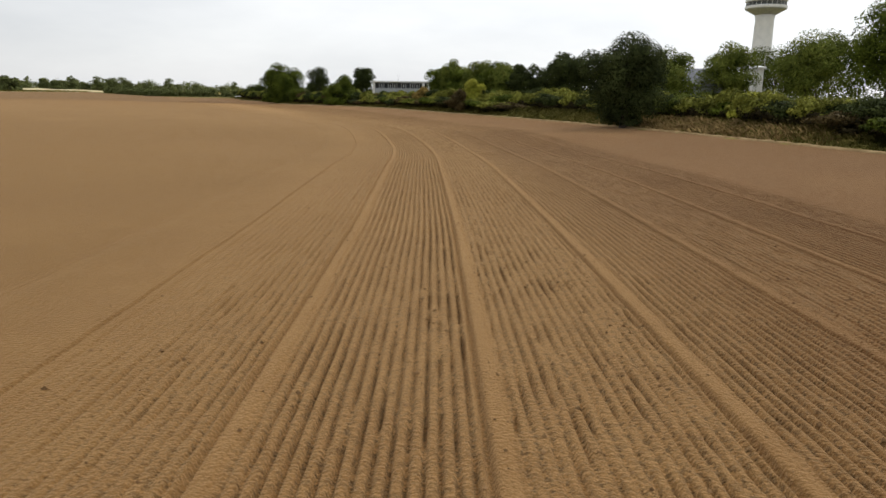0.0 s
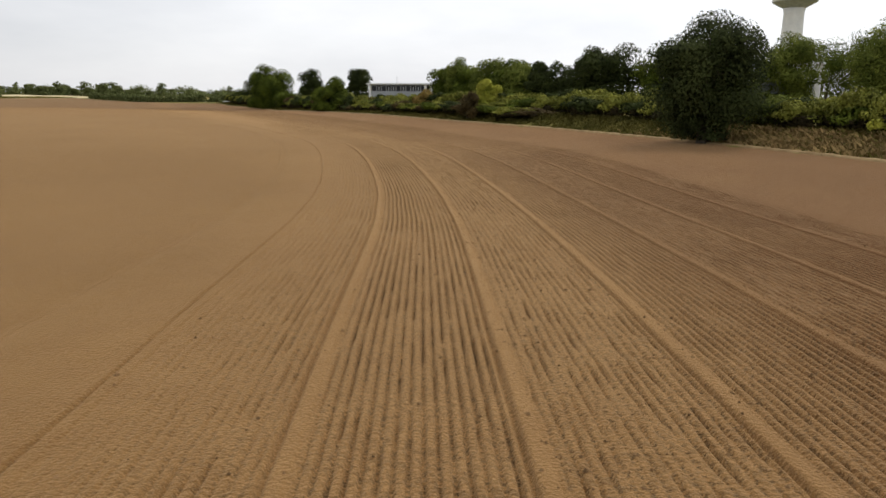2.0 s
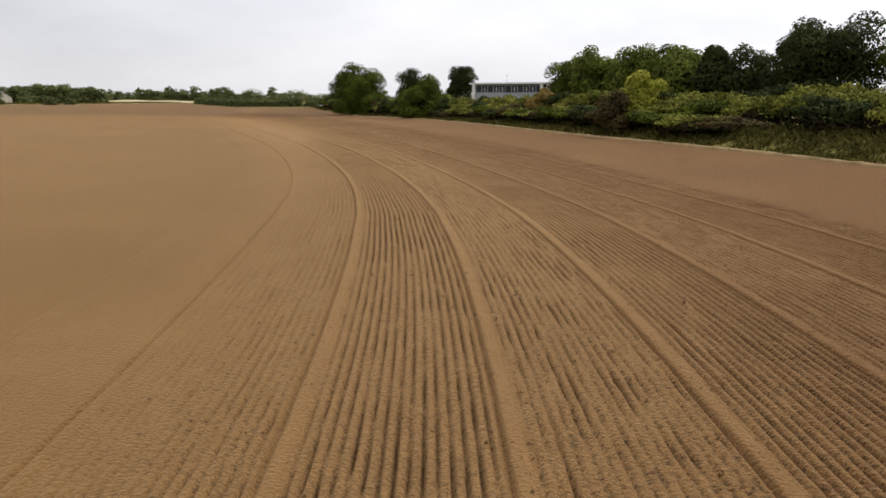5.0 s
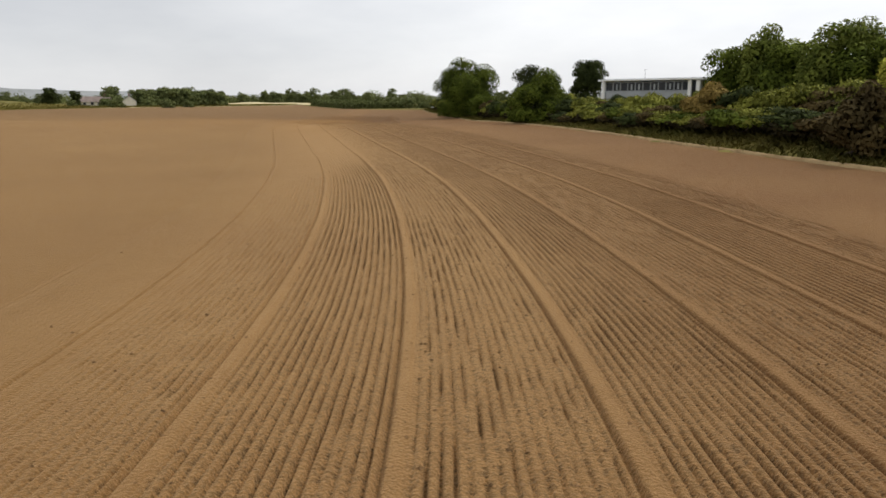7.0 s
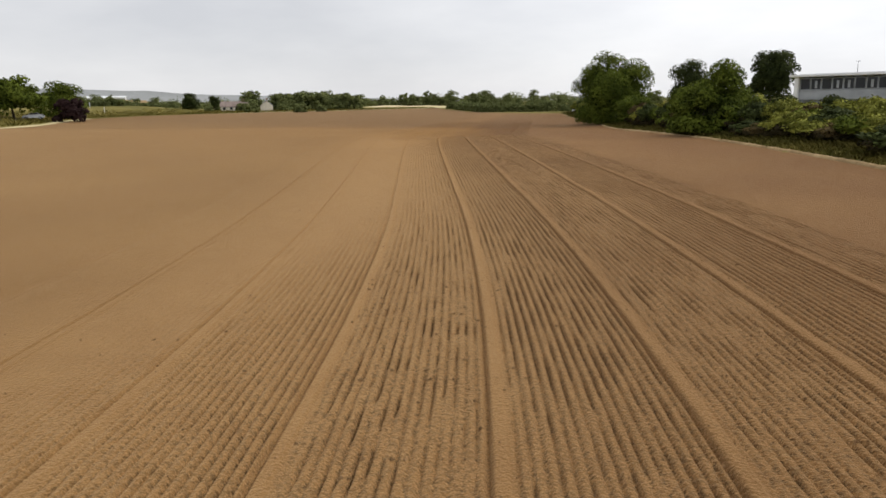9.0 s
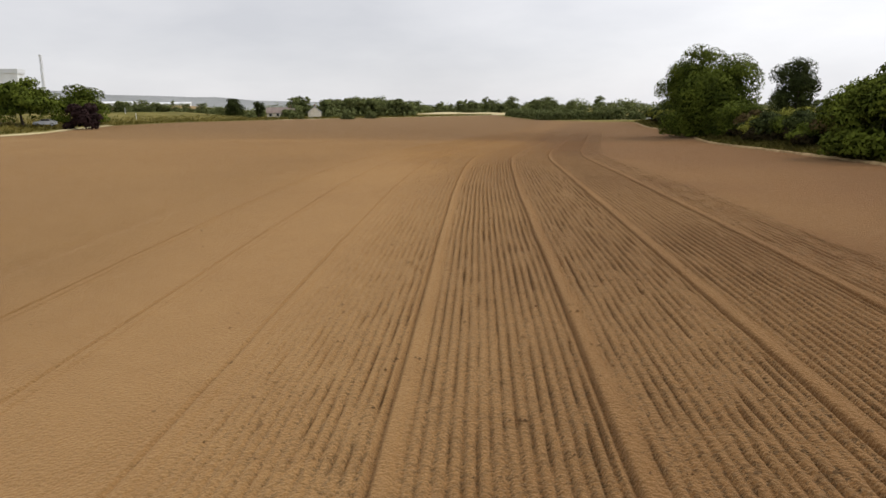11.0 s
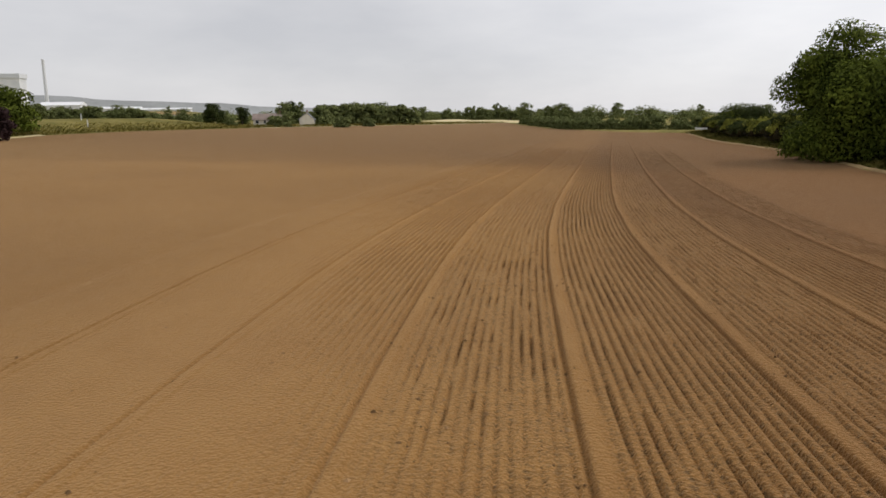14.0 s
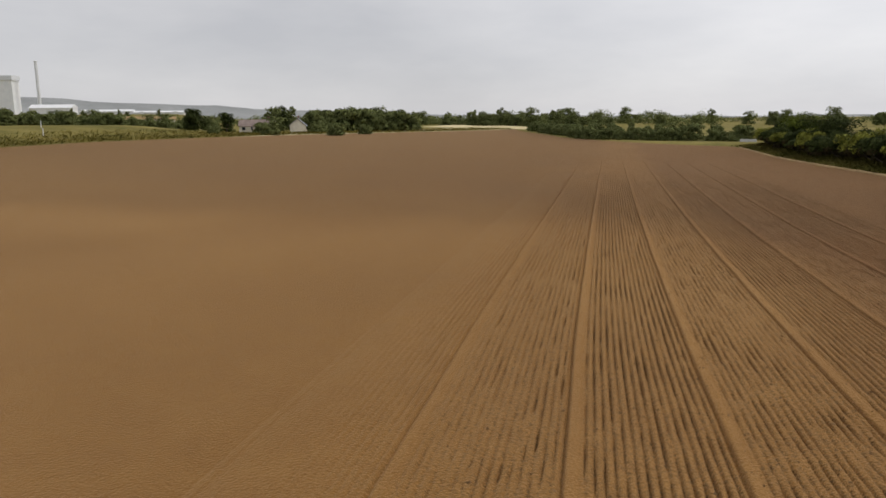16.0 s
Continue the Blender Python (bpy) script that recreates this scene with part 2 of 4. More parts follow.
def lathe(profile, n=32):
    """Turned solid about z from (radius, height) pairs."""
    bm = bmesh.new()
    rings = [[bm.verts.new((r * math.cos(2 * math.pi * i / n), r * math.sin(2 * math.pi * i / n), z)) for i in range(n)] for r, z in profile]
    for a, b in zip(rings, rings[1:]):
        for i in range(n):
            bm.faces.new((a[i], a[(i + 1) % n], b[(i + 1) % n], b[i]))
    bm.faces.new(rings[0][::-1])
    bm.faces.new(rings[-1])
    return bm


def limb(bm, p, q, r0, r1, n=7):
    p, q = Vector(p), Vector(q)
    turn = (q - p).to_track_quat("Z", "Y").to_matrix()
    ends = []
    for c, r in ((p, r0), (q, r1)):
        ends.append([bm.verts.new(c + turn @ Vector((r * math.cos(2 * math.pi * i / n), r * math.sin(2 * math.pi * i / n), 0))) for i in range(n)])
    for i in range(n):
        bm.faces.new((ends[0][i], ends[0][(i + 1) % n], ends[1][(i + 1) % n], ends[1][i]))
    bm.faces.new(ends[1])


# ------------------------------------------------------------------ the lie of the land
R_EDGE = np.array([(45.7, -90.1), (39.7, -20.1), (33.1, 14.9), (28.9, 35.3), (24.1, 47.6), (20.1, 57.0), (16.7, 65.7), (12.8, 75.1), (8.5, 83.9), (4.2, 90.9),
    (-1.1, 97.6), (-6.6, 103.5), (-14.1, 113.2), (-20.9, 124.9), (-27.0, 135.4), (-36.5, 150.6), (-46.1, 162.7), (-55.4, 175.0), (-62.6, 186.2), (-70.8, 202.4),
    (-80.6, 216.5), (-89.4, 229.0), (-96.2, 239.6), (-109.2, 260.4), (-116.6, 264.7), (-139.5, 277.1), (-166.5, 298.1), (-227.5, 360.1), (-235.5, 371.1)], float)
L_EDGE = np.array([(-125.3, -90.1), (-119.4, 60.6), (-121.5, 98.1), (-136.5, 123.1), (-153.8, 146.1), (-174.9, 162.3), (-191.4, 176.2), (-207.9, 199.4), (-219.7, 226.7), (-230.7, 262.3),
    (-236.8, 301.7), (-234.7, 331.8), (-236.5, 371.5)], float)


def right_edge(y):
    return np.interp(y, R_EDGE[:, 1], R_EDGE[:, 0])


def left_edge(y):
    return np.interp(y, L_EDGE[:, 1], L_EDGE[:, 0])


def smoothstep(a, b, v):
    t = np.clip((np.asarray(v, float) - a) / (b - a), 0, 1)
    return t * t * (3 - 2 * t)


# the drill line that the camera follows: lean of the rows (dx/dy, to the left) against y
GY = np.arange(-60.0, 300.0, 0.5)
LEAN = ((-20, 0.116), (5, 0.13), (14, 0.148), (20, 0.157), (26, 0.153), (32, 0.152), (38, 0.173), (44, 0.222), (50, 0.277), (56, 0.319), (62, 0.356),
        (68, 0.409), (74, 0.477), (80, 0.549), (86, 0.615), (92, 0.677), (98, 0.742), (104, 0.799), (110, 0.829), (116, 0.831), (122, 0.813), (128, 0.793),
        (134, 0.772), (140, 0.725), (146, 0.657), (152, 0.607), (158, 0.585), (164, 0.577), (172, 0.573), (182, 0.57), (210, 0.568))
GSLOPE = np.interp(GY, *zip(*LEAN))
GSLOPE = np.convolve(np.pad(GSLOPE, 10, "edge"), np.ones(21) / 21, "valid")
GX = -np.cumsum(GSLOPE) * 0.5
GX += 2.51 - np.interp(18.0, GY, GX)
# rise and fall of the ground along that line
SWELL = ((-20, 0.27), (0, 0.18), (8, 0.08), (16, -0.02), (24, -0.06), (32, -0.19), (40, -0.42), (48, -0.44), (56, -0.2), (64, -0.12), (72, -0.26), (80, -0.38), (88, -0.31),
         (96, -0.21), (104, -0.2), (112, -0.05), (120, 0.18), (128, 0.31), (136, 0.34), (144, 0.15), (152, -0.05), (160, -0.18), (168, -0.27), (180, -0.29), (205, -0.26), (240, -0.2))
GSWELL = np.convolve(np.pad(np.interp(GY, *zip(*SWELL)), 10, "edge"), np.ones(21) / 21, "valid")


def land(x, y):
    x, y = np.asarray(x, float), np.asarray(y, float)
    off = x - np.interp(y, GY, GX)
    z = np.exp(-(off / 20) ** 4) * np.interp(y, GY, GSWELL)
    z += 1.1 * smoothstep(50, 150, -off) * smoothstep(20, 120, y)
    z += 0.03 * np.sin(x * 0.11 + y * 0.05) * np.sin(y * 0.09 - x * 0.03)
    r = np.hypot(x + 60, y - 140)
    z += 13 * smoothstep(400, 1000, r) * smoothstep(0.66, 0.50, (y - 140) / np.maximum(-x - 60, 1.0)) * smoothstep(-150, -420, x)
    z += 2.6 * smoothstep(0, 45, left_edge(y) - x) * smoothstep(265, 225, y) * smoothstep(120, 160, y)
    beyond = x - right_edge(y)
    z += np.exp(-(beyond / 24) ** 2) * np.interp(y, (88, 100, 112, 130, 146, 162, 180, 240, 262), (0, 0.15, 0.24, 0.2, 0.05, -0.12, -0.42, -0.42, 0))
    z += 0.25 * smoothstep(60, 10, x - left_edge(y)) * smoothstep(140, 190, y)
    z += (0.6 + 0.5 * smoothstep(150, 120, y)) * smoothstep(0.6, 6.5, beyond) * smoothstep(300, 240, y)
    return z


def height(x, y):
    return float(land(x, y))


def grid_mesh(name, X, Y, Z, mat, parent=None, label="", smooth=True):
    n, m = X.shape
    idx = np.arange(n * m).reshape(n, m)
    f = np.stack([idx[:-1, :-1], idx[:-1, 1:], idx[1:, 1:], idx[1:, :-1]], -1).reshape(-1, 4)
    return raw_mesh(name, np.stack([X, Y, Z], -1).reshape(-1, 3), f, mat, parent, label, smooth)


# ground: one sheet out to the horizon, finest about the field
def graded(lo, hi, step, far):
    mid = np.arange(lo, hi + step, step)
    out, d = [], step
    while sum(out) < far:
        d *= 1.25
        out.append(d)
    out = np.cumsum(out)
    return np.concatenate([(lo - out)[::-1], mid, mid[-1] + out])


gx, gy = graded(-330, 90, 2.5, 4000), graded(-100, 420, 2.5, 4000)
X, Y = np.meshgrid(gx, gy, indexing="xy")
inside = (X > left_edge(Y) + 1) & (X < right_edge(Y) - 1) & (Y > -88) & (Y < 370)
Z = land(X, Y) - np.where(inside, 0.5, 0.0)
tagged(grid_mesh("ground", X, Y, Z, GRASS_GROUND), "rough dry grassland round the ploughed field", "ground", kind="structure")

# tilled field between its two edges
FY = np.concatenate([np.arange(-88, 230, 1.5), np.arange(230, 371.5, 2.0)])
FU = np.linspace(0, 1, 161)
Y = np.repeat(FY[:, None], len(FU), 1)
X = left_edge(Y) + (right_edge(Y) - left_edge(Y)) * (1 - (1 - FU[None, :]) ** 1.4)
N0, N1 = -7.4, 11.9                               # the drilled strip that is modelled row by row
across = (X - np.interp(Y, GY, GX)) / np.hypot(1, np.interp(Y, GY, GSLOPE))
Z = land(X, Y) + 0.02 - 0.14 * smoothstep(N0, N0 + 1.5, across) * smoothstep(N1, N1 - 1.5, across) * smoothstep(-5, -2, Y) * smoothstep(225, 219, Y)


def set_tints(ob, X, Y, crumb_shade):
    off = (X - np.interp(Y, GY, GX)) / np.hypot(1, np.interp(Y, GY, GSLOPE))
    # painted falloff: soil darkens sideways from the flight line and towards the far end
    ruddy_falloff = 0.50 * smoothstep(1.2, 5.5, off) + 0.32 * smoothstep(5.0, 12.0, off) + 0.45 * smoothstep(4.0, 9.0, off) * smoothstep(140, 165, Y)
    ruddy_falloff += 0.24 * smoothstep(2.0, 6.0, off) * smoothstep(75, 45, Y) + 0.40 * smoothstep(155, 190, Y)
    ruddy_falloff += 0.30 * smoothstep(211, 223, Y - 0.52 * X) + (0.20 + 0.20 * smoothstep(150, 175, Y)) * smoothstep(16, 3, right_edge(Y) - X)
    olive_falloff = 0.74 * smoothstep(-0.5, -8.0, off) + 0.28 * smoothstep(88, 45, Y) + 0.62 * smoothstep(211, 223, Y - 0.52 * X)
    loam = smoothstep(104, 150, Y) * smoothstep(-70, -8, off)
    for name, v in (("olive_falloff", olive_falloff), ("ruddy_falloff", ruddy_falloff), ("loam", loam), ("crumb_shade", crumb_shade + 0 * X)):
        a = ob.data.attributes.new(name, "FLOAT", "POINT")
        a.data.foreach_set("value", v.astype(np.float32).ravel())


field = tagged(grid_mesh("field", X, Y, Z, SOIL), "bare brown tilled field with fine drill rows", "field", kind="structure")
set_tints(field, X, Y, 0.16)

# drilled rows along the line of flight
STRIP, ROW = 2.386, 2.386 / 17
ry = np.concatenate([np.arange(-4.0, 170.0, 0.29), np.arange(170.0, 222.0, 0.75)])
cx, sl = np.interp(ry, GY, GX), np.interp(ry, GY, GSLOPE)
norm = np.hypot(1, sl)
tx, ty = -sl / norm, 1 / norm
noff = np.arange(N0, N1, ROW / 6)
X = cx[:, None] + ty[:, None] * noff[None, :]
Y = ry[:, None] - tx[:, None] * noff[None, :]
rng = np.random.default_rng(4)


def wobble(shape, cells, amp):
    """Smooth noise over the row sheet: cells along and across."""
    a, b = cells
    g = rng.normal(size=(a + 2, b + 2))
    u, v = np.linspace(0, a, shape[0]), np.linspace(0, b, shape[1])
    i, j = u.astype(int), v.astype(int)
    fu, fv = smoothstep(0, 1, u - i)[:, None], smoothstep(0, 1, v - j)[None, :]
    return amp * ((g[i][:, j] * (1 - fu) + g[i + 1][:, j] * fu) * (1 - fv) + (g[i][:, j + 1] * (1 - fu) + g[i + 1][:, j + 1] * fu) * fv)


sway = wobble(X.shape, (70, 1), 0.012)            # tracks and rows are not dead straight
off = noff[None, :] + sway
k = np.floor(off / STRIP).astype(int)
inner = off - k * STRIP                           # metres into the strip from its wheel track
crisp = np.where(k % 2 == 0, 0.0, 1.0)            # strips between the wheels keep clean rows
groove = np.exp(-((inner - 0.05) / 0.036) ** 2) + 0.2 * np.exp(-((inner - 0.28) / 0.026) ** 2)
band = smoothstep(0.07, 0.12, inner) * smoothstep(0.30, 0.24, inner)
sown = smoothstep(0.27, 0.40, inner) * smoothstep(2.41, 2.35, inner)
late = smoothstep(140, 156, ry)[:, None]
early = smoothstep(98, 86, ry)[:, None]
mid = (smoothstep(95, 108, ry) * smoothstep(142, 130, ry))[:, None]
fade = (smoothstep(-4.2, 0.2, noff[None, :] + 2.7 * late - 3.3 * mid + 1.3 * early) * 0.95 + 0.05) * smoothstep(216, 176, ry)[:, None]
patch = np.clip(0.90 + wobble(X.shape, (90, 16), 0.15), 0.4, 1.25)
broken = np.clip(0.62 + wobble(X.shape, (700, 125), 0.5), 0.05, 1.3)
beads = np.clip(0.97 + wobble(X.shape, (int(X.shape[0] / 1.2), X.shape[1] // 6), 0.42), 0.15, 2.0)
furrow = (0.5 - 0.5 * np.cos(2 * math.pi * off / ROW)) ** 3.6
deep = np.where(crisp > 0, (0.082 - 0.014 * mid) * patch * (0.86 + 0.18 * broken), 0.080 * patch * broken) * beads * fade * sown
rough = rng.normal(size=X.shape) * np.where(crisp > 0, 0.0018, 0.004) * (1 - 0.85 * band) * fade
Z = land(X, Y) + 0.06 - deep * furrow + rough - 0.085 * groove * (0.35 + 0.65 * fade) + 0.012 * band
Z += wobble(X.shape, (300, 40), 0.006)
border = np.minimum(smoothstep(N0, N0 + 1, noff), smoothstep(N1, N1 - 1, noff))[None, :] * np.minimum(smoothstep(-4, -2, ry), smoothstep(222, 218, ry))[:, None]
Z -= 0.10 * (1 - border)
drill_rows = grid_mesh("drill_rows", X, Y, Z, SOIL)
# speckle thickens in furrows and grooves: their shade painted into the soil colour
set_tints(drill_rows, X, Y, np.clip(0.14 + sown * fade * (0.34 + 0.75 * furrow * patch) + 0.5 * groove * (0.4 + 0.6 * fade), 0, 1.2))
tagged(drill_rows, "fine seed drill ridges and wheel tracks in the soil", "soil rows", kind="stuff")


def scatter_lumps(name, x, y, z, size, mat, seed, label, category):
    """Many small broken lumps in one mesh: squashed, uneven octahedra."""
    r = np.random.default_rng(seed)
    n = len(x)
    base = np.array([(1, 0, 0), (0, 1, 0), (-1, 0, 0), (0, -1, 0), (0, 0, 0.8), (0, 0, -0.6)], float)
    tri = np.array([(0, 1, 4), (1, 2, 4), (2, 3, 4), (3, 0, 4), (1, 0, 5), (2, 1, 5), (3, 2, 5), (0, 3, 5)])
    ang = r.uniform(0, 6.28, n)
    c, q = np.cos(ang)[:, None], np.sin(ang)[:, None]
    v = base[None] * r.uniform(0.6, 1.3, (n, 6, 1)) * np.asarray(size)[:, None, None]
    v = np.stack([v[..., 0] * c - v[..., 1] * q, v[..., 0] * q + v[..., 1] * c, v[..., 2]], -1) + np.stack([x, y, z], -1)[:, None]
    f = (tri[None] + 6 * np.arange(n)[:, None, None]).reshape(-1, 3)
    return tagged(raw_mesh(name, v.reshape(-1, 3), f, mat), label, category, kind="stuff")


r = np.random.default_rng(8)
i = r.integers(8, X.shape[0] - 8, 44000)
j = np.clip((r.beta(2.2, 1.8, 44000) * X.shape[1]).astype(int), 40, X.shape[1] - 40)
keep = ((crisp[i, j] < 0.5) | (r.random(44000) < 0.5)) & (r.random(44000) < 0.12 + 0.88 * np.broadcast_to(fade, X.shape)[i, j])
i, j = i[keep], j[keep]
scatter_lumps("soil_clods", X[i, j], Y[i, j], Z[i, j] + 0.004, np.minimum(r.exponential(0.008, len(i)) + 0.011, 0.036), CLOD, 9, "loose dry clods and small stones on the soil", "soil clods")

# pale dry strip along the hedge side of the field
sy = np.arange(12.0, 261.0, 0.6)
sx = right_edge(sy)
sx = np.convolve(np.pad(sx, 8, "edge"), np.ones(17) / 17, "valid")
dx = np.gradient(sx, sy)
nn = np.hypot(1, dx)
prof = np.linspace(-1, 1, 7)
w = 0.23 + 0.08 * np.sin(sy * 0.9) * np.sin(sy * 0.23)
X = sx[:, None] + prof[None, :] * (w / nn)[:, None] + 0.2
Y = sy[:, None] - prof[None, :] * (w * dx / nn)[:, None]
Z = land(X, Y) + 0.04 + 0.13 * (1 - prof[None, :] ** 2) + np.random.default_rng(2).normal(size=X.shape) * 0.02
Z[:, (0, -1)] -= 0.10
tagged(grid_mesh("verge_strip", X, Y, Z, STRAW), "pale strip of dry cut straw along the field edge", "verge strip", kind="structure")


def tufts(name, x, y, size, mat, seed, label, category, lean=0.5):
    """Grass: bent blades, three to a tuft, in one mesh."""
    r = np.random.default_rng(seed)
    x, y, size = (np.repeat(np.asarray(a, float), 3) for a in (x, y, size))
    n = len(x)
    x, y = x + r.normal(size=n) * 0.12, y + r.normal(size=n) * 0.12
    z = land(x, y)
    a = r.uniform(0, 6.28, n)
    h = size * r.uniform(0.6, 1.3, n)
    wd = 0.010 + 0.024 * h
    lx, ly = r.normal(size=n) * lean * h, r.normal(size=n) * lean * h
    ca, sa = np.cos(a), np.sin(a)
    v = np.stack([np.stack([x - ca * wd, y - sa * wd, z - 0.02], -1), np.stack([x + ca * wd, y + sa * wd, z - 0.02], -1),
                  np.stack([x + lx * 0.4 + ca * wd * 0.8, y + ly * 0.4 + sa * wd * 0.8, z + h * 0.7], -1), np.stack([x + lx, y + ly, z + h], -1)], 1)
    nv = np.stack([lx * 0.5 + r.normal(size=n) * 0.25, ly * 0.5 + r.normal(size=n) * 0.25, np.ones(n)], -1)
    nv = np.repeat(nv / np.linalg.norm(nv, axis=1)[:, None], 4, 0)
    return tagged(raw_mesh(name, v.reshape(-1, 3), np.arange(4 * n).reshape(-1, 4), mat, smooth=True, normals=nv), label, category, kind="stuff")


r = np.random.default_rng(31)
ty_ = r.uniform(14, 261, 64000)
tx_ = right_edge(ty_) + 0.3 + r.beta(1.3, 1.3, 64000) * 8.0
tufts("verge_grass", tx_, ty_, 0.14 + 0.26 * r.random(64000), GRASS, 32, "rough olive and straw coloured grass on the verge", "grass")

r = np.random.default_rng(33)
dy_ = np.concatenate([r.normal(67, 5, 5000), r.normal(56, 3, 1200)])
dx_ = right_edge(dy_) + 0.4 + r.beta(1.2, 1.6, 6200) * 5.0
tufts("dry_grass", dx_, dy_, 0.16 + 0.30 * r.random(6200), DRY, 34, "dry tan grass on the bank beside the oak", "grass")

# ------------------------------------------------------------------ plants
def leaves(rng, centres, radii, count, size, low=0.0, fill=0.35, spread=False):
    """Leaf clumps: many small bent leaf sprays on and in lumpy balls. Returns verts and quads."""
    centres, radii = np.asarray(centres, float), np.asarray(radii, float)
    vol = radii.prod(1) ** (2 / 3)
    pick = rng.choice(len(centres), count, p=vol / vol.sum())
    d = rng.normal(size=(count, 3))
    d /= np.linalg.norm(d, axis=1)[:, None]
    d[:, 2] = np.where(d[:, 2] < -0.55, -d[:, 2] * 0.6, d[:, 2])
    r = np.where(rng.random(count) < fill, rng.random(count) ** 0.5, 0.86 + 0.22 * rng.random(count))
    p = centres[pick] + d * radii[pick] * r[:, None]
    p[:, 2] = np.maximum(p[:, 2], low + rng.random(count) * 0.25)
    nrm = d * 0.8 + rng.normal(size=(count, 3)) * 0.55 + (0, 0, 0.35)
    nrm /= np.linalg.norm(nrm, axis=1)[:, None]
    a = np.cross(nrm, rng.normal(size=(count, 3)))
    a /= np.linalg.norm(a, axis=1)[:, None]
    b = np.cross(nrm, a)
    sz = (size * (0.55 + 0.9 * rng.random(count)))[:, None]
    bend = nrm * sz * 0.25
    v = np.stack([p - a * sz, p - b * sz * 0.55 + bend, p + a * sz, p + b * sz * 0.55 + bend], 1).reshape(-1, 3)
    mid = centres.mean(0) - (0, 0, 0.25 * np.ptp(p[:, 2]))
    away = (p - mid) / np.maximum(np.ptp(p, axis=0) * 0.5, 0.1)
    away /= np.linalg.norm(away, axis=1)[:, None] + 1e-6
    soft = away * (0.0 if spread else 0.5) + d * 0.95 + nrm * 0.22 + (0, 0, 0.1)
    soft /= np.linalg.norm(soft, axis=1)[:, None]
    return v, np.arange(count * 4).reshape(-1, 4), np.repeat(soft, 4, 0)


def lumps(rng, n, cx, cy, cz, rx, ry, rz, small=(0.22, 0.44), inner=0.70, flat=-0.8):
    """Centres and radii of leaf clumps that fill an uneven dome."""
    c, r = [], []
    while len(c) < n:
        d = rng.normal(size=3)
        d /= np.linalg.norm(d)
        if d[2] < flat:
            continue
        k = inner * (0.45 + 0.75 * rng.random())
        q = rng.uniform(*small)
        c.append((cx + d[0] * rx * k * 1.05, cy + d[1] * ry * k * 1.05, cz + d[2] * rz * k * 1.1))
        r.append((rx * q, ry * q, rz * q * 0.85))
    return c, r


def fit_crown(c, r, rx, ry, z0, z1):
    """Scales clumps so that together they fill the crown's width and height."""
    c, r = np.array(c, float), np.array(r, float)
    for a, want in ((0, rx), (1, ry)):
        k = want / np.quantile(np.abs(c[:, a]) + r[:, a], 0.93)
        c[:, a] *= k
        r[:, a] *= k
    lo, hi = (c[:, 2] - r[:, 2] * 0.7).min(), np.sort(c[:, 2] + r[:, 2])[-2]
    k = (z1 - z0) / (hi - lo)
    c[:, 2] = z0 + (c[:, 2] - lo) * k
    r[:, 2] *= k
    return c, r


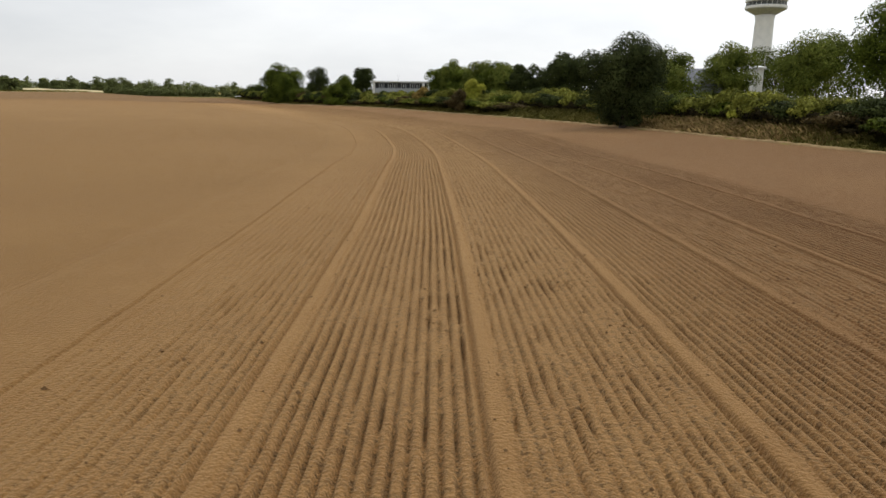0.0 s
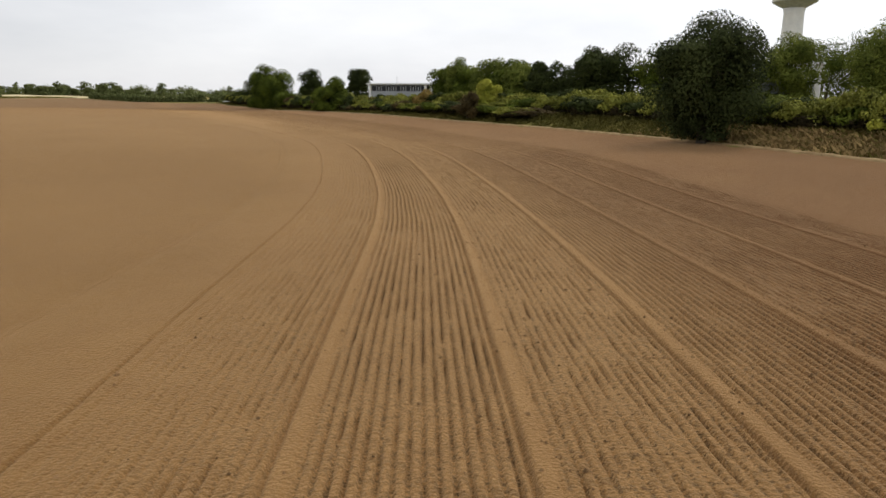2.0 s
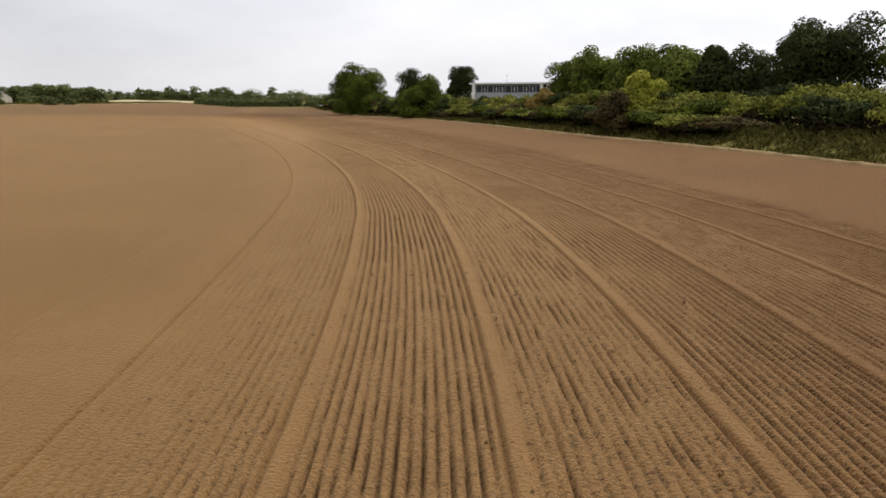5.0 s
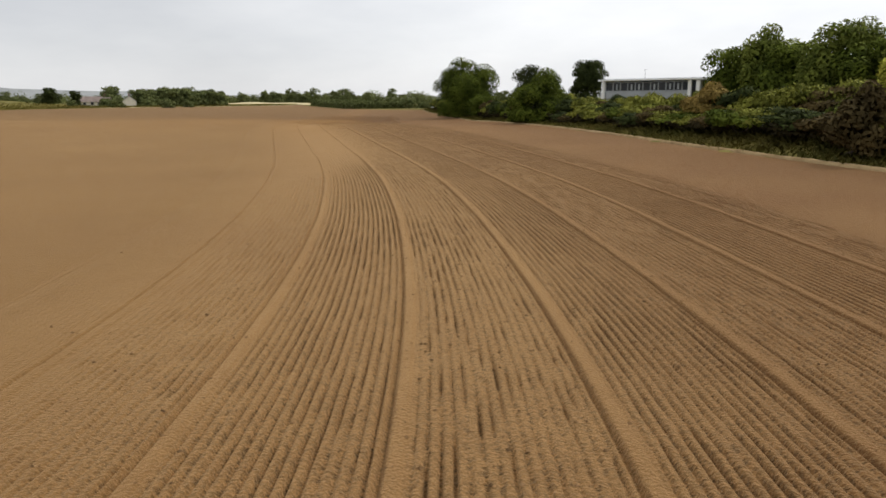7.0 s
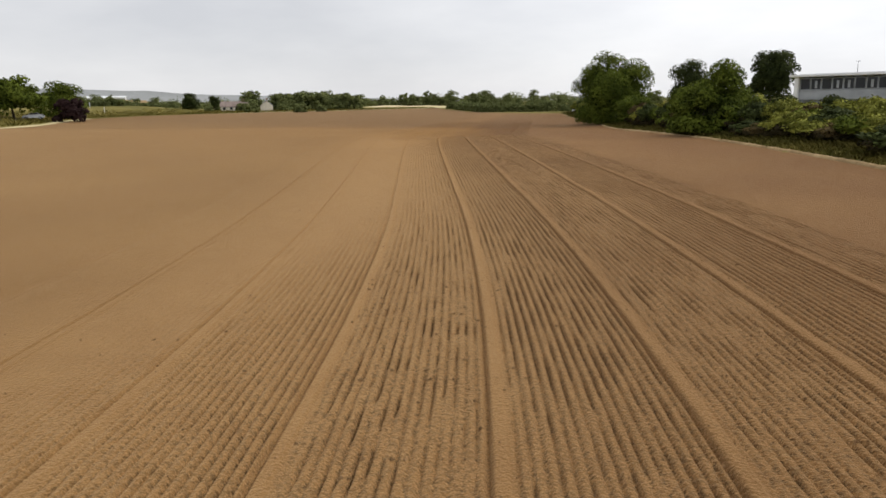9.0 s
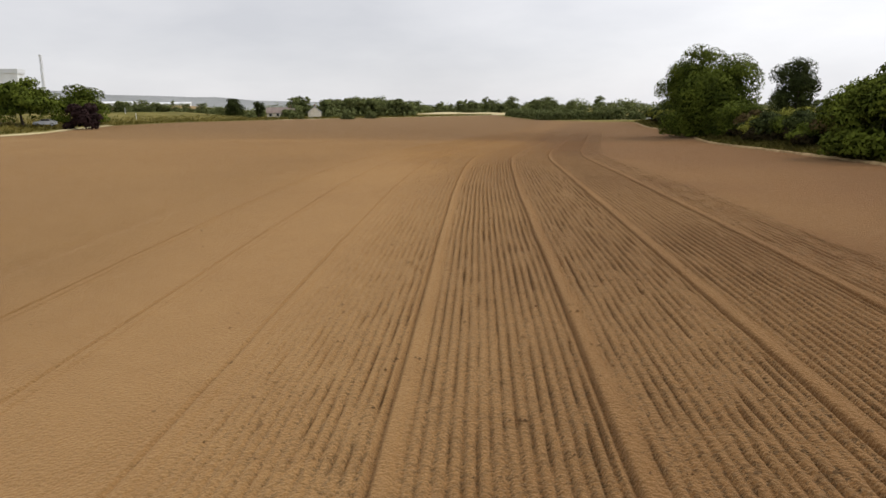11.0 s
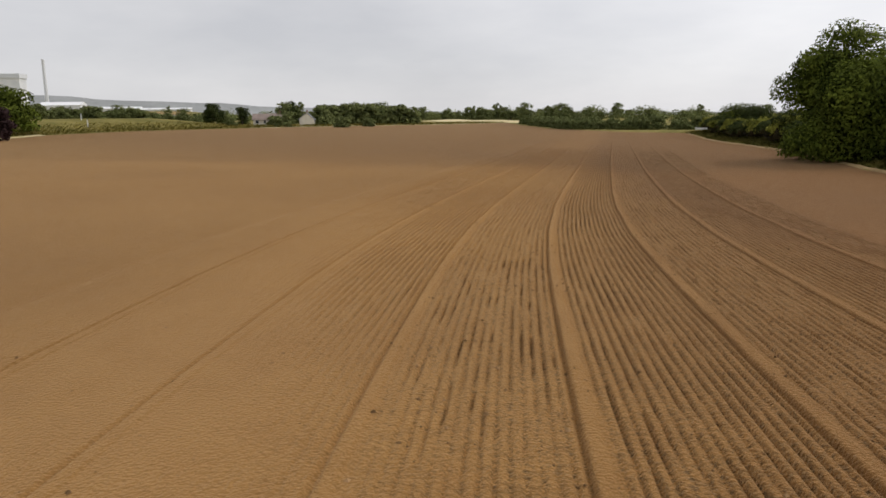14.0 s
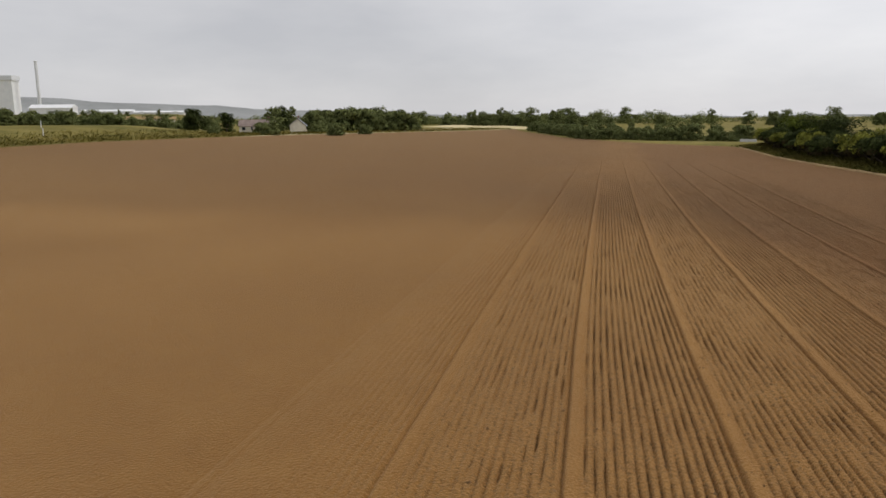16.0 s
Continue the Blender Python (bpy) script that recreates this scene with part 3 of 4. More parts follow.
def tree(name, x, y, h, radius, mat, label, seed, trunk=0.22, clear=0.15, count=7000, size=0.15, n=46, group="", wide=1.0, stems=1, category="tree", shape="round", skirt=0, core=0, limbs=9):
    """A tree: tapered trunk with limbs, and a crown of many small leaf sprays; clear is the bare part of its height."""
    rng = np.random.default_rng(seed)
    root = thing(name, x, y, height(x, y) - 0.05, label, category, group, turn=rng.uniform(0, 360))
    z0 = h * clear
    cz, rz = (z0 + h) / 2, (h - z0) / 2
    if shape == "cone":
        c, r = [], []
        for i in range(n):
            t = rng.random() ** 0.8
            a, q = rng.uniform(0, 6.28), radius * (1.05 - t) * rng.uniform(0.35, 0.8)
            c.append((q * math.cos(a), q * math.sin(a), z0 + (h - z0) * t * 0.95))
            w = radius * (0.24 + 0.16 * (1 - t))
            r.append((w, w, w * 0.7))
    elif shape == "tall":
        c, r = lumps(rng, n, 0, 0, cz, radius, radius * wide, rz, small=(0.2, 0.34), inner=0.72, flat=-0.95)
    else:
        c, r = lumps(rng, n, 0, 0, cz - rz * 0.12, radius, radius * wide, rz * 1.12)
    for i in range(skirt):
        a, q = 6.283 * i / skirt + rng.uniform(-0.2, 0.2), radius * rng.uniform(0.62, 0.80)
        w = radius * rng.uniform(0.22, 0.34)
        c.append((q * math.cos(a), q * math.sin(a), z0 + w * 0.6)), r.append((w, w, w * 0.9))
    c, r = fit_crown(c, r, radius, radius * wide, z0, h)
    if core:                                            # sprouts round the foot of the trunk
        a = rng.uniform(0, 6.283, core)
        q, w = radius * rng.uniform(0.1, 0.46, core), radius * rng.uniform(0.15, 0.25, core)
        c = np.vstack([c, np.stack([q * np.cos(a), q * np.sin(a), rng.uniform(0.3, 0.32 * h, core)], -1)])
        r = np.vstack([r, np.stack([w, w, w], -1)])
    bm = bmesh.new()
    for k in range(stems):
        lean = Vector((rng.normal() * 0.06 * h, rng.normal() * 0.06 * h, 0)) * (1 if stems == 1 else 2.2)
        base = Vector((rng.normal() * 0.25, rng.normal() * 0.25, 0)) * (0 if stems == 1 else 1)
        p1, p2, p3 = base + Vector((0, 0, h * 0.22)) + lean * 0.3, base + Vector((0, 0, h * 0.5)) + lean * 0.8, base + Vector((0, 0, h * 0.8)) + lean
        limb(bm, base, p1, trunk * 1.35, trunk * 0.95)
        limb(bm, p1, p2, trunk * 0.95, trunk * 0.6)
        limb(bm, p2, p3, trunk * 0.6, trunk * 0.15)
        for j in rng.choice(len(c), min(limbs, len(c)), replace=False):
            q = Vector(c[j])
            s = p1.lerp(p2, rng.random()) if q.z < h * 0.6 else p2.lerp(p3, rng.random() * 0.6)
            m = s.lerp(q, 0.5) + Vector((0, 0, 0.08 * h))
            limb(bm, s, m, trunk * 0.38, trunk * 0.24, 5)
            limb(bm, m, q, trunk * 0.24, trunk * 0.06, 5)
    part("trunk", bm, BARK, root, "rough grey brown bark", True)
    v, f, nv = leaves(rng, c, r, count, size, low=max(0.05, z0 * 0.6))
    raw_mesh("crown", v, f, mat, root, smooth=True, normals=nv)
    return root


def shrub(name, x, y, h, rx, ry, mat, label, seed, count=6080, size=0.11, category="shrub", group="", turn=0.0, n=26, under=0.0):
    rng = np.random.default_rng(seed)
    root = thing(name, x, y, height(x, y) - 0.04, label, category, group, turn)
    c, r = lumps(rng, n, 0, 0, h * 0.42, rx, ry, h * 0.62, small=(0.26, 0.44), flat=-0.75)
    c, r = fit_crown(c, r, rx, ry, 0.0, h)
    for j in range(5):
        q = Vector(c[j])
        m = Vector((q.x * 0.6, q.y * 0.6, max(q.z * 0.5, 0.3)))
        bm = bmesh.new()
        limb(bm, (rng.normal() * rx * 0.25, rng.normal() * ry * 0.25, 0), m, 0.05, 0.035, 5)
        limb(bm, m, q, 0.035, 0.012, 5)
        part("stem", bm, BARK, root, "thin brown stem")
    v, f, nv = leaves(rng, c, r, count, size, low=0.03, fill=0.3)
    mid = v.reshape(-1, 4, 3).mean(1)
    low = mid[:, 2] < under * h * (0.8 + 0.25 * np.sin(mid[:, 0] * 2.1 + seed))      # dead stems and leaves at the foot, darkened to paint the shade there
    for name, pick, m in (("foliage", ~low, mat), ("shaded_foot", low, SHADED_LEAF)):
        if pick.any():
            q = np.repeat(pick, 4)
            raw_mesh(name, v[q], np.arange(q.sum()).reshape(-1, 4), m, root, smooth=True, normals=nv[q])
    return root


# --- hedge trees and the trees behind the hedge
tree("oak_tree", 14.2, 71.7, 9.5, 4.15, OAK_LEAF, "broad dark green oak standing at the field edge", 11, trunk=0.36, clear=0.06, count=64000, size=0.096, n=64, core=44)
tree("tree", -65.2, 194.8, 10.7, 5.75, MID_LEAF, "rounded mid green tree with foliage to the ground", 12, clear=0.0, count=90000, size=0.125, n=70, stems=3, skirt=16, core=16)
tree("tree", -38.4, 157.1, 6.2, 3.79, MID_LEAF, "smaller rounded green tree in the hedge", 14, clear=0.0, count=42000, size=0.125, n=50, stems=3, skirt=12, core=10)
tree("tree", -68.3, 240.1, 10.7, 4.20, DARK_LEAF, "narrow dark green tree behind the hedge", 13, clear=0.04, count=20000, n=50, skirt=6)
tree("pine_tree", -43.1, 199.6, 9.4, 3.30, DARK_LEAF, "dark pine with a bare lower trunk", 15, clear=0.24, count=18000, size=0.15, n=36)
for i in range(6):
    t = i / 5
    tree("tree", -13.9 + 13.9 * t, 150.9 - 20.0 * t, 8.0 + 0.8 * math.sin(i * 2.3), 3.4, LIGHT_LEAF if i % 2 else MID_LEAF,
         "leafy light green tree in a row behind the hedge", 20 + i, clear=0.14, count=20000, n=44, group="row of trees behind the hedge")
tree("conifer_tree", 2.5, 125.3, 7.1, 2.89, DARK_LEAF, "dark evergreen behind the hedge", 27, clear=0.05, count=12000, shape="cone")
tree("tree", 5.8, 123.8, 7.0, 2.91, DARK_LEAF, "dark green tree behind the hedge", 28, clear=0.05, count=12000)
tree("tree", 11.3, 119.4, 9.1, 4.92, DARK_LEAF, "large round dark green tree behind the hedge", 29, clear=0.06, count=28000, n=56)
tree("tree", 18.7, 115.0, 8.5, 3.86, MID_LEAF, "mid green tree behind the hedge", 30, clear=0.10, count=16000)
tree("tree", 24.6, 111.1, 8.1, 3.57, LIGHT_LEAF, "light green tree behind the hedge", 31, clear=0.10, count=15000)
tree("tree", 27.8, 122.4, 9.4, 4.18, MID_LEAF, "mid green tree behind the hedge", 35, clear=0.10, count=15000)
tree("tree", 38.2, 130.0, 11.2, 4.9, LIGHT_LEAF, "tall light green tree near the water tower", 132, clear=0.02, skirt=8, count=30000)
tree("tree", 48.3, 119.6, 12.0, 5.19, LIGHT_LEAF, "broad green tree near the water tower", 33, clear=0.10, count=19000)
tree("tree", 58.1, 140.9, 15.2, 5.51, MID_LEAF, "tall green tree near the water tower", 34, clear=0.12, count=19000)
tree("tree", 49.6, 96.7, 14.2, 5.40, MID_LEAF, "tall leafy tree behind the hedge", 36, clear=0.10, count=21000)
tree("tree", 55.6, 82.3, 14.0, 5.20, LIGHT_LEAF, "tall leafy tree behind the hedge", 37, clear=0.10, count=19000)
tree("tree", 55.4, 159.8, 13.5, 5.44, MID_LEAF, "tall leafy tree before the water tower", 39, clear=0.10, count=16000)
tree("tree", 65.7, 167.1, 13.9, 5.45, DARK_LEAF, "tall leafy tree before the water tower", 40, clear=0.10, count=16000)
tree("tree", 56.7, 109.6, 13.0, 5.40, MID_LEAF, "tall leafy tree behind the hedge", 38, clear=0.10, count=16000)

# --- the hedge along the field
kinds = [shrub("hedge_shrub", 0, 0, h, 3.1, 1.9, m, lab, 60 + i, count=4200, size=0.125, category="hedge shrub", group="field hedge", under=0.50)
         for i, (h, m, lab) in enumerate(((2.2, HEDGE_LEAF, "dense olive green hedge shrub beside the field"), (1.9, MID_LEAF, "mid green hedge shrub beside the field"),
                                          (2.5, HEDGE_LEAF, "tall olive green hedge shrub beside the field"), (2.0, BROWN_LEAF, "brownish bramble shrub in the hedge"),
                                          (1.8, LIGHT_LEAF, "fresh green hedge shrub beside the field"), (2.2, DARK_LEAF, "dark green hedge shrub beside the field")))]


def hedge_line(points, step, offset, order, jitter, seed, scale=(1, 1)):
    rng = np.random.default_rng(seed)
    pts = np.array(points, float)
    seg = np.hypot(*np.diff(pts, axis=0).T)
    s = np.r_[0, np.cumsum(seg)]
    d, i = 0.0, 0
    while d < s[-1]:
        x, y = np.interp(d, s, pts[:, 0]), np.interp(d, s, pts[:, 1])
        k = min(np.searchsorted(s, d, side="right") - 1, len(seg) - 1)
        tx, ty = (pts[k + 1] - pts[k]) / seg[k]
        o = offset + rng.normal() * jitter
        x, y = x + ty * o, y - tx * o
        m = pose(x, y, height(x, y) - 0.05, 0, 0, math.degrees(math.atan2(ty, tx)) + (180 if rng.random() < 0.5 else 0))
        sc = rng.uniform(0.85, 1.15) * rng.uniform(*scale)
        copy_thing(kinds[order[i % len(order)]], m @ Matrix.Diagonal((1, 1, sc, 1)))
        d += step * rng.uniform(0.85, 1.15)
        i += 1


EDGE = [tuple(p) for p in R_EDGE]
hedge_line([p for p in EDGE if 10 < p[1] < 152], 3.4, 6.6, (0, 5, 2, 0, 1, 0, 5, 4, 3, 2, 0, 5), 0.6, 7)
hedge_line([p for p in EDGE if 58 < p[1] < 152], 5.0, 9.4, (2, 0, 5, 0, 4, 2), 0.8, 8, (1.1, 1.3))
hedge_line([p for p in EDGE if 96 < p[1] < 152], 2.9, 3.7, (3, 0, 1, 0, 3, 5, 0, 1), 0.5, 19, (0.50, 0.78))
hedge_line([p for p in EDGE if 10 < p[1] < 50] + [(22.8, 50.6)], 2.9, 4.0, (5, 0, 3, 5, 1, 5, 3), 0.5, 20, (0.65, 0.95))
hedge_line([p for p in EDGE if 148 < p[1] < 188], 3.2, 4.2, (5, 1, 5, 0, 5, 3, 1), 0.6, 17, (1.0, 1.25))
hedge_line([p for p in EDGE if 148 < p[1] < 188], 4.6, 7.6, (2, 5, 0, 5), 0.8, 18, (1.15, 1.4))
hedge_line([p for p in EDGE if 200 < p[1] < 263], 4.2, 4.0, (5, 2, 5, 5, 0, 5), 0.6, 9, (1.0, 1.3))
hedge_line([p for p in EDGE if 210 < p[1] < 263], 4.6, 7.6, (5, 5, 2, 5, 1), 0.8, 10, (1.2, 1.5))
for o in kinds:
    i = kinds.index(o)
    x, y = 31.0 + i * 1.2 + 6, 30.0 - 5.5 * i
    o.matrix_basis = pose(x, y, height(x, y), 0, 0, 100)
shrub("tan_shrub", -14.4, 124.0, 2.7, 2.4, 1.6, TAN_LEAF, "golden tan shrub in the hedge", 79, count=7000, size=0.11, turn=120, under=0.3)
shrub("lime_shrub", -4.0, 108.7, 3.9, 1.60, 1.60, LIME_LEAF, "bright yellow green shrub standing above the hedge", 71, count=9500, size=0.11)
shrub("bramble_shrub", -6.1, 105.8, 3.1, 1.31, 1.21, BROWN_LEAF, "dark brown shrub in the hedge", 72, count=7600, size=0.11)
shrub("shrub", 24.6, 65.0, 2.6, 2.96, 1.97, LIME_LEAF, "yellow green shrub behind the field edge", 73, count=8550, size=0.11, turn=60)
shrub("shrub", 20.7, 75.7, 2.5, 2.55, 1.96, LIGHT_LEAF, "fresh green shrub behind the oak", 74, count=7600, size=0.11, turn=60)
shrub("shrub", -57.6, 186.0, 3.9, 3.23, 2.58, MID_LEAF, "mid green shrub in front of the rounded tree", 75, count=9500, size=0.11)
shrub("shrub", -77.5, 219.6, 3.6, 2.67, 2.67, DARK_LEAF, "dark green shrub at the hedge end", 76, count=7980, size=0.11)
shrub("shrub", -90.1, 241.9, 4.5, 3.80, 2.91, DARK_LEAF, "dark green thorn shrub near the field corner", 77, count=8550, size=0.11)
shrub("shrub", -99.1, 260.8, 4.9, 4.47, 3.35, MID_LEAF, "green thorn shrub near the field corner", 78, count=8550, size=0.11)

# --- far trees
far_kinds = [tree("distant_tree", 0, 0, h, r, FAR_LEAF, "distant hazy green tree beyond the field", 90 + i, trunk=0.2, clear=c, count=2300, size=0.36, n=26, group="far tree belt", shape=s, skirt=9, limbs=2)
             for i, (h, r, c, s) in enumerate(((7.0, 3.6, 0.0, "round"), (6.0, 4.4, 0.0, "round"), (8.2, 3.0, 0.0, "tall"), (5.0, 4.0, 0.0, "round"), (9.0, 4.6, 0.0, "round")))]


def far_tree(kind, x, y, k=1.0):
    copy_thing(far_kinds[kind], pose(x, y, height(x, y) - 0.1, 0, 0, (x * 37 + y * 61) % 360) @ Matrix.Diagonal((k, k, k, 1)))


rng = np.random.default_rng(5)
FAR_SIDE = np.array([(-117.5, 280.4), (-124.9, 283.9), (-139.3, 284.2), (-156.1, 289.2), (-220.4, 356.4), (-229.4, 366.1)], float)
far_s = np.r_[0, np.cumsum(np.hypot(*np.diff(FAR_SIDE, axis=0).T))]
for i in range(46):                                     # hedge and trees along the far side
    d = far_s[-1] * i / 45
    far_tree(3 if i % 4 else 1, np.interp(d, far_s, FAR_SIDE[:, 0]) + 2.6 + rng.normal() * 0.7, np.interp(d, far_s, FAR_SIDE[:, 1]) + 1.6 + rng.normal() * 0.7, rng.uniform(0.42, 0.62))
for i in range(30):
    t = i / 29
    far_tree(int(rng.integers(0, 5)), -104 - 130 * t + rng.normal() * 3, 278 + 112 * t + rng.normal() * 5, rng.uniform(0.34, 0.52))
for i in range(34):                                     # belt beyond the left corner
    t = i / 33
    far_tree(int(rng.integers(0, 5)), -255 - 150 * t + rng.normal() * 6, 400 + 120 * t * (1 - t) * 2 + rng.normal() * 14 + 60 * (1 - t), rng.uniform(0.6, 0.9))
for i in range(20):                                     # grove behind the houses
    far_tree((0, 4, 0, 2)[i % 4], -272 - 26 * rng.random(), 306 + 42 * (i / 19) + rng.normal() * 3, rng.uniform(0.75, 1.0))
far_tree(0, -309.9, 454.3, 0.84), far_tree(0, -328.7, 431.4, 0.85), far_tree(2, -267.2, 346.5, 0.73), 
tree("tree", -254.2, 244.7, 8.3 - height(-254, 245), 3.2, DARK_LEAF, "dark rounded tree standing alone beyond the meadow", 54, clear=0.0, count=7000, size=0.20, skirt=10)
tree("tree", -254.6, 255.2, 7.3 - height(-254, 255), 2.2, DARK_LEAF, "dark upright tree beside the houses", 55, clear=0.02, count=3500, size=0.20, skirt=6, shape="tall")
tree("tree", -275.8, 288.9, 9.6 - height(-276, 289), 3.0, DARK_LEAF, "dark rounded tree behind the houses", 56, clear=0.02, count=5000, size=0.20, skirt=6)
for i in range(15):                                     # close belt beside the houses
    t = i / 14
    far_tree((0, 1, 4, 0, 3)[i % 5], -265.0 + 16 * t + rng.normal() * 1.2, 292.5 + 29 * t + rng.normal() * 0.8, (8.6 - 1.2 * rng.random()) / (7.0, 6.0, 9.0, 7.0, 5.0)[i % 5] * 0.9)
far_tree(3, -238.8, 241.8, 0.42), far_tree(3, -231.4, 254.6, 0.70), far_tree(1, -247.2, 262.6, 0.56), far_tree(0, -251.4, 287.5, 0.74), far_tree(3, -247.6, 282.8, 0.65), far_tree(3, -244.4, 259.8, 0.56), far_tree(4, -265.4, 278.7, 0.89), far_tree(3, -220.7, 268.1, 0.65), far_tree(3, -226.1, 283.7, 0.55)
for i in range(104):                                    # dark belt before the far sheds
    t = i / 103
    far_tree((0, 1, 3, 0, 1, 4)[i % 6], -318 - 50 * rng.random() + 20 * t, 165 + 120 * t + rng.normal() * 4, rng.uniform(0.62, 0.86) * (1.1 - 0.3 * t))
for i in range(40):
    t = i / 39
    far_tree(int(rng.integers(0, 5)), -640 - 120 * rng.random(), 120 + 330 * t + rng.normal() * 8, rng.uniform(0.7, 0.95))
for i in range(40):                                     # far belt ahead at the start
    far_tree(int(rng.integers(0, 5)), -470 + 12 * i + rng.normal() * 6, 560 + rng.normal() * 25, rng.uniform(0.8, 1.15))
for i, o in enumerate(far_kinds):
    o.matrix_basis = pose(-300 + 9 * i, 420, height(-300 + 9 * i, 420) - 0.1)

# --- trees on the far left side of the field
tree("tree", -180.3, 153.9, 8.7, 5.82, MID_LEAF, "broad green tree beyond the field edge", 50, clear=0.06, count=9000, size=0.30)
tree("tree", -193.6, 169.9, 8.2, 5.62, MID_LEAF, "rounded green tree beyond the field edge", 51, clear=0.02, count=8500, size=0.28, skirt=10)
tree("tree", -204.5, 146.1, 10.4, 7.00, MID_LEAF, "broad green tree beyond the field edge", 52, clear=0.06, count=9000, size=0.30)
shrub("copper_shrub", -172.5, 161.6, 4.8, 3.44, 3.06, PURPLE_LEAF, "dark copper leaved shrub at the field edge", 53, count=4500, size=0.26, turn=40)

# ------------------------------------------------------------------ buildings
def window_unit(parent, x, z, w, h, y=-0.02, blind=False, deep=0.12):
    """A window in a wall that faces -y: frame with a pane of its own."""
    bm = bmesh.new()
    for a, b, c, d in ((x, z + h / 2 - 0.03, w, 0.06), (x, z - h / 2 + 0.03, w, 0.06), (x - w / 2 + 0.03, z, 0.06, h - 0.12), (x + w / 2 - 0.03, z, 0.06, h - 0.12)):
        box(bm, a, y, b, c, deep, d)
    win = part("window", bm, PANEL, parent)
    part("pane", boxed(x, y + 0.03, z, w - 0.12, 0.02, h - 0.12), GLASS, win)
    if blind:
        part("blind", boxed(x, y - 0.005, z - h * 0.05, w * 0.24, 0.012, h * 0.66), PANEL, win, "pale window blind")
    return win


def office_block():
    """Two-storey block with a long window band under a white roof edge; local x along its front, y to the back."""
    W, D, H = 15.6, 9.0, 5.95
    x, y = -37.4, 187.0
    z = height(-29.5, 185.3) - 0.15
    root = thing("office_building", x, y, z, "long grey two storey building with white flat roof", "building", turn=-11.0)
    H = 6.0 - z
    part("wall", boxed(W / 2, D / 2 + 0.4, H / 2 - 0.15, W - 0.3, D - 0.8, H - 0.3), PANEL, root, "grey panelled wall")
    bm = boxed(W / 2 + 1.2, D / 2, H - 0.14, W + 3.6, D + 0.9, 0.26, bevel=0.03)
    part("roof", bm, WHITE, root, "flat white roof with a projecting edge")
    part("roof_deck", boxed(W / 2 + 1.2, D / 2 + 0.6, H + 0.06, W + 2.6, D - 1.4, 0.14, bevel=0.02), WHITE, root)
    for px in (0.25, W - 1.35, W - 0.1):
        part("pillar", boxed(px, 0.05, H / 2 - 0.14, 0.5, 0.5, H - 0.28, bevel=0.02), WHITE, root, "white painted pillar")
    part("spandrel", boxed((W - 1.3) / 2 + 0.1, 0.28, H - 2.45, W - 1.9, 0.2, 1.15, bevel=0.01), PANEL, root, "grey panel under the windows")
    n = 11
    for i in range(n):
        w = (W - 1.9) / n
        wx = 0.55 + w * (i + 0.5)
        window_unit(root, wx, H - 1.15, w - 0.05, 1.35, y=0.30, blind=i in (1, 3, 4, 6, 8, 9))
        window_unit(root, wx, 1.65, w - 0.05, 1.3, y=0.30, blind=i in (1, 6))
    # dark sheet before the wall paints the shade between the pillars
    part("gap_shade", boxed(W - 0.72, 0.42, H / 2 - 0.2, 0.7, 0.16, H - 0.5), GLASS, root, "dark panel filling the gap between two pillars")
    part("wing", boxed(W + 4.2, D / 2 + 1.0, (H - 0.5) / 2, 8.0, D - 2.0, H - 0.5, bevel=0.02), PANEL, root, "set back grey wing")
    for i in range(4):
        window_unit(root, W + 1.5 + 1.8 * i, H - 1.5, 1.5, 1.1, y=1.97)
    bm = bmesh.new()
    limb(bm, (6.0, 3.0, H + 0.1), (6.0, 3.0, H + 1.5), 0.035, 0.02, 6)
    box(bm, 6.0, 3.0, H + 1.45, 0.5, 0.04, 0.04)
    part("antenna", bm, DARK_BAND, root, "thin roof antenna")


office_block()


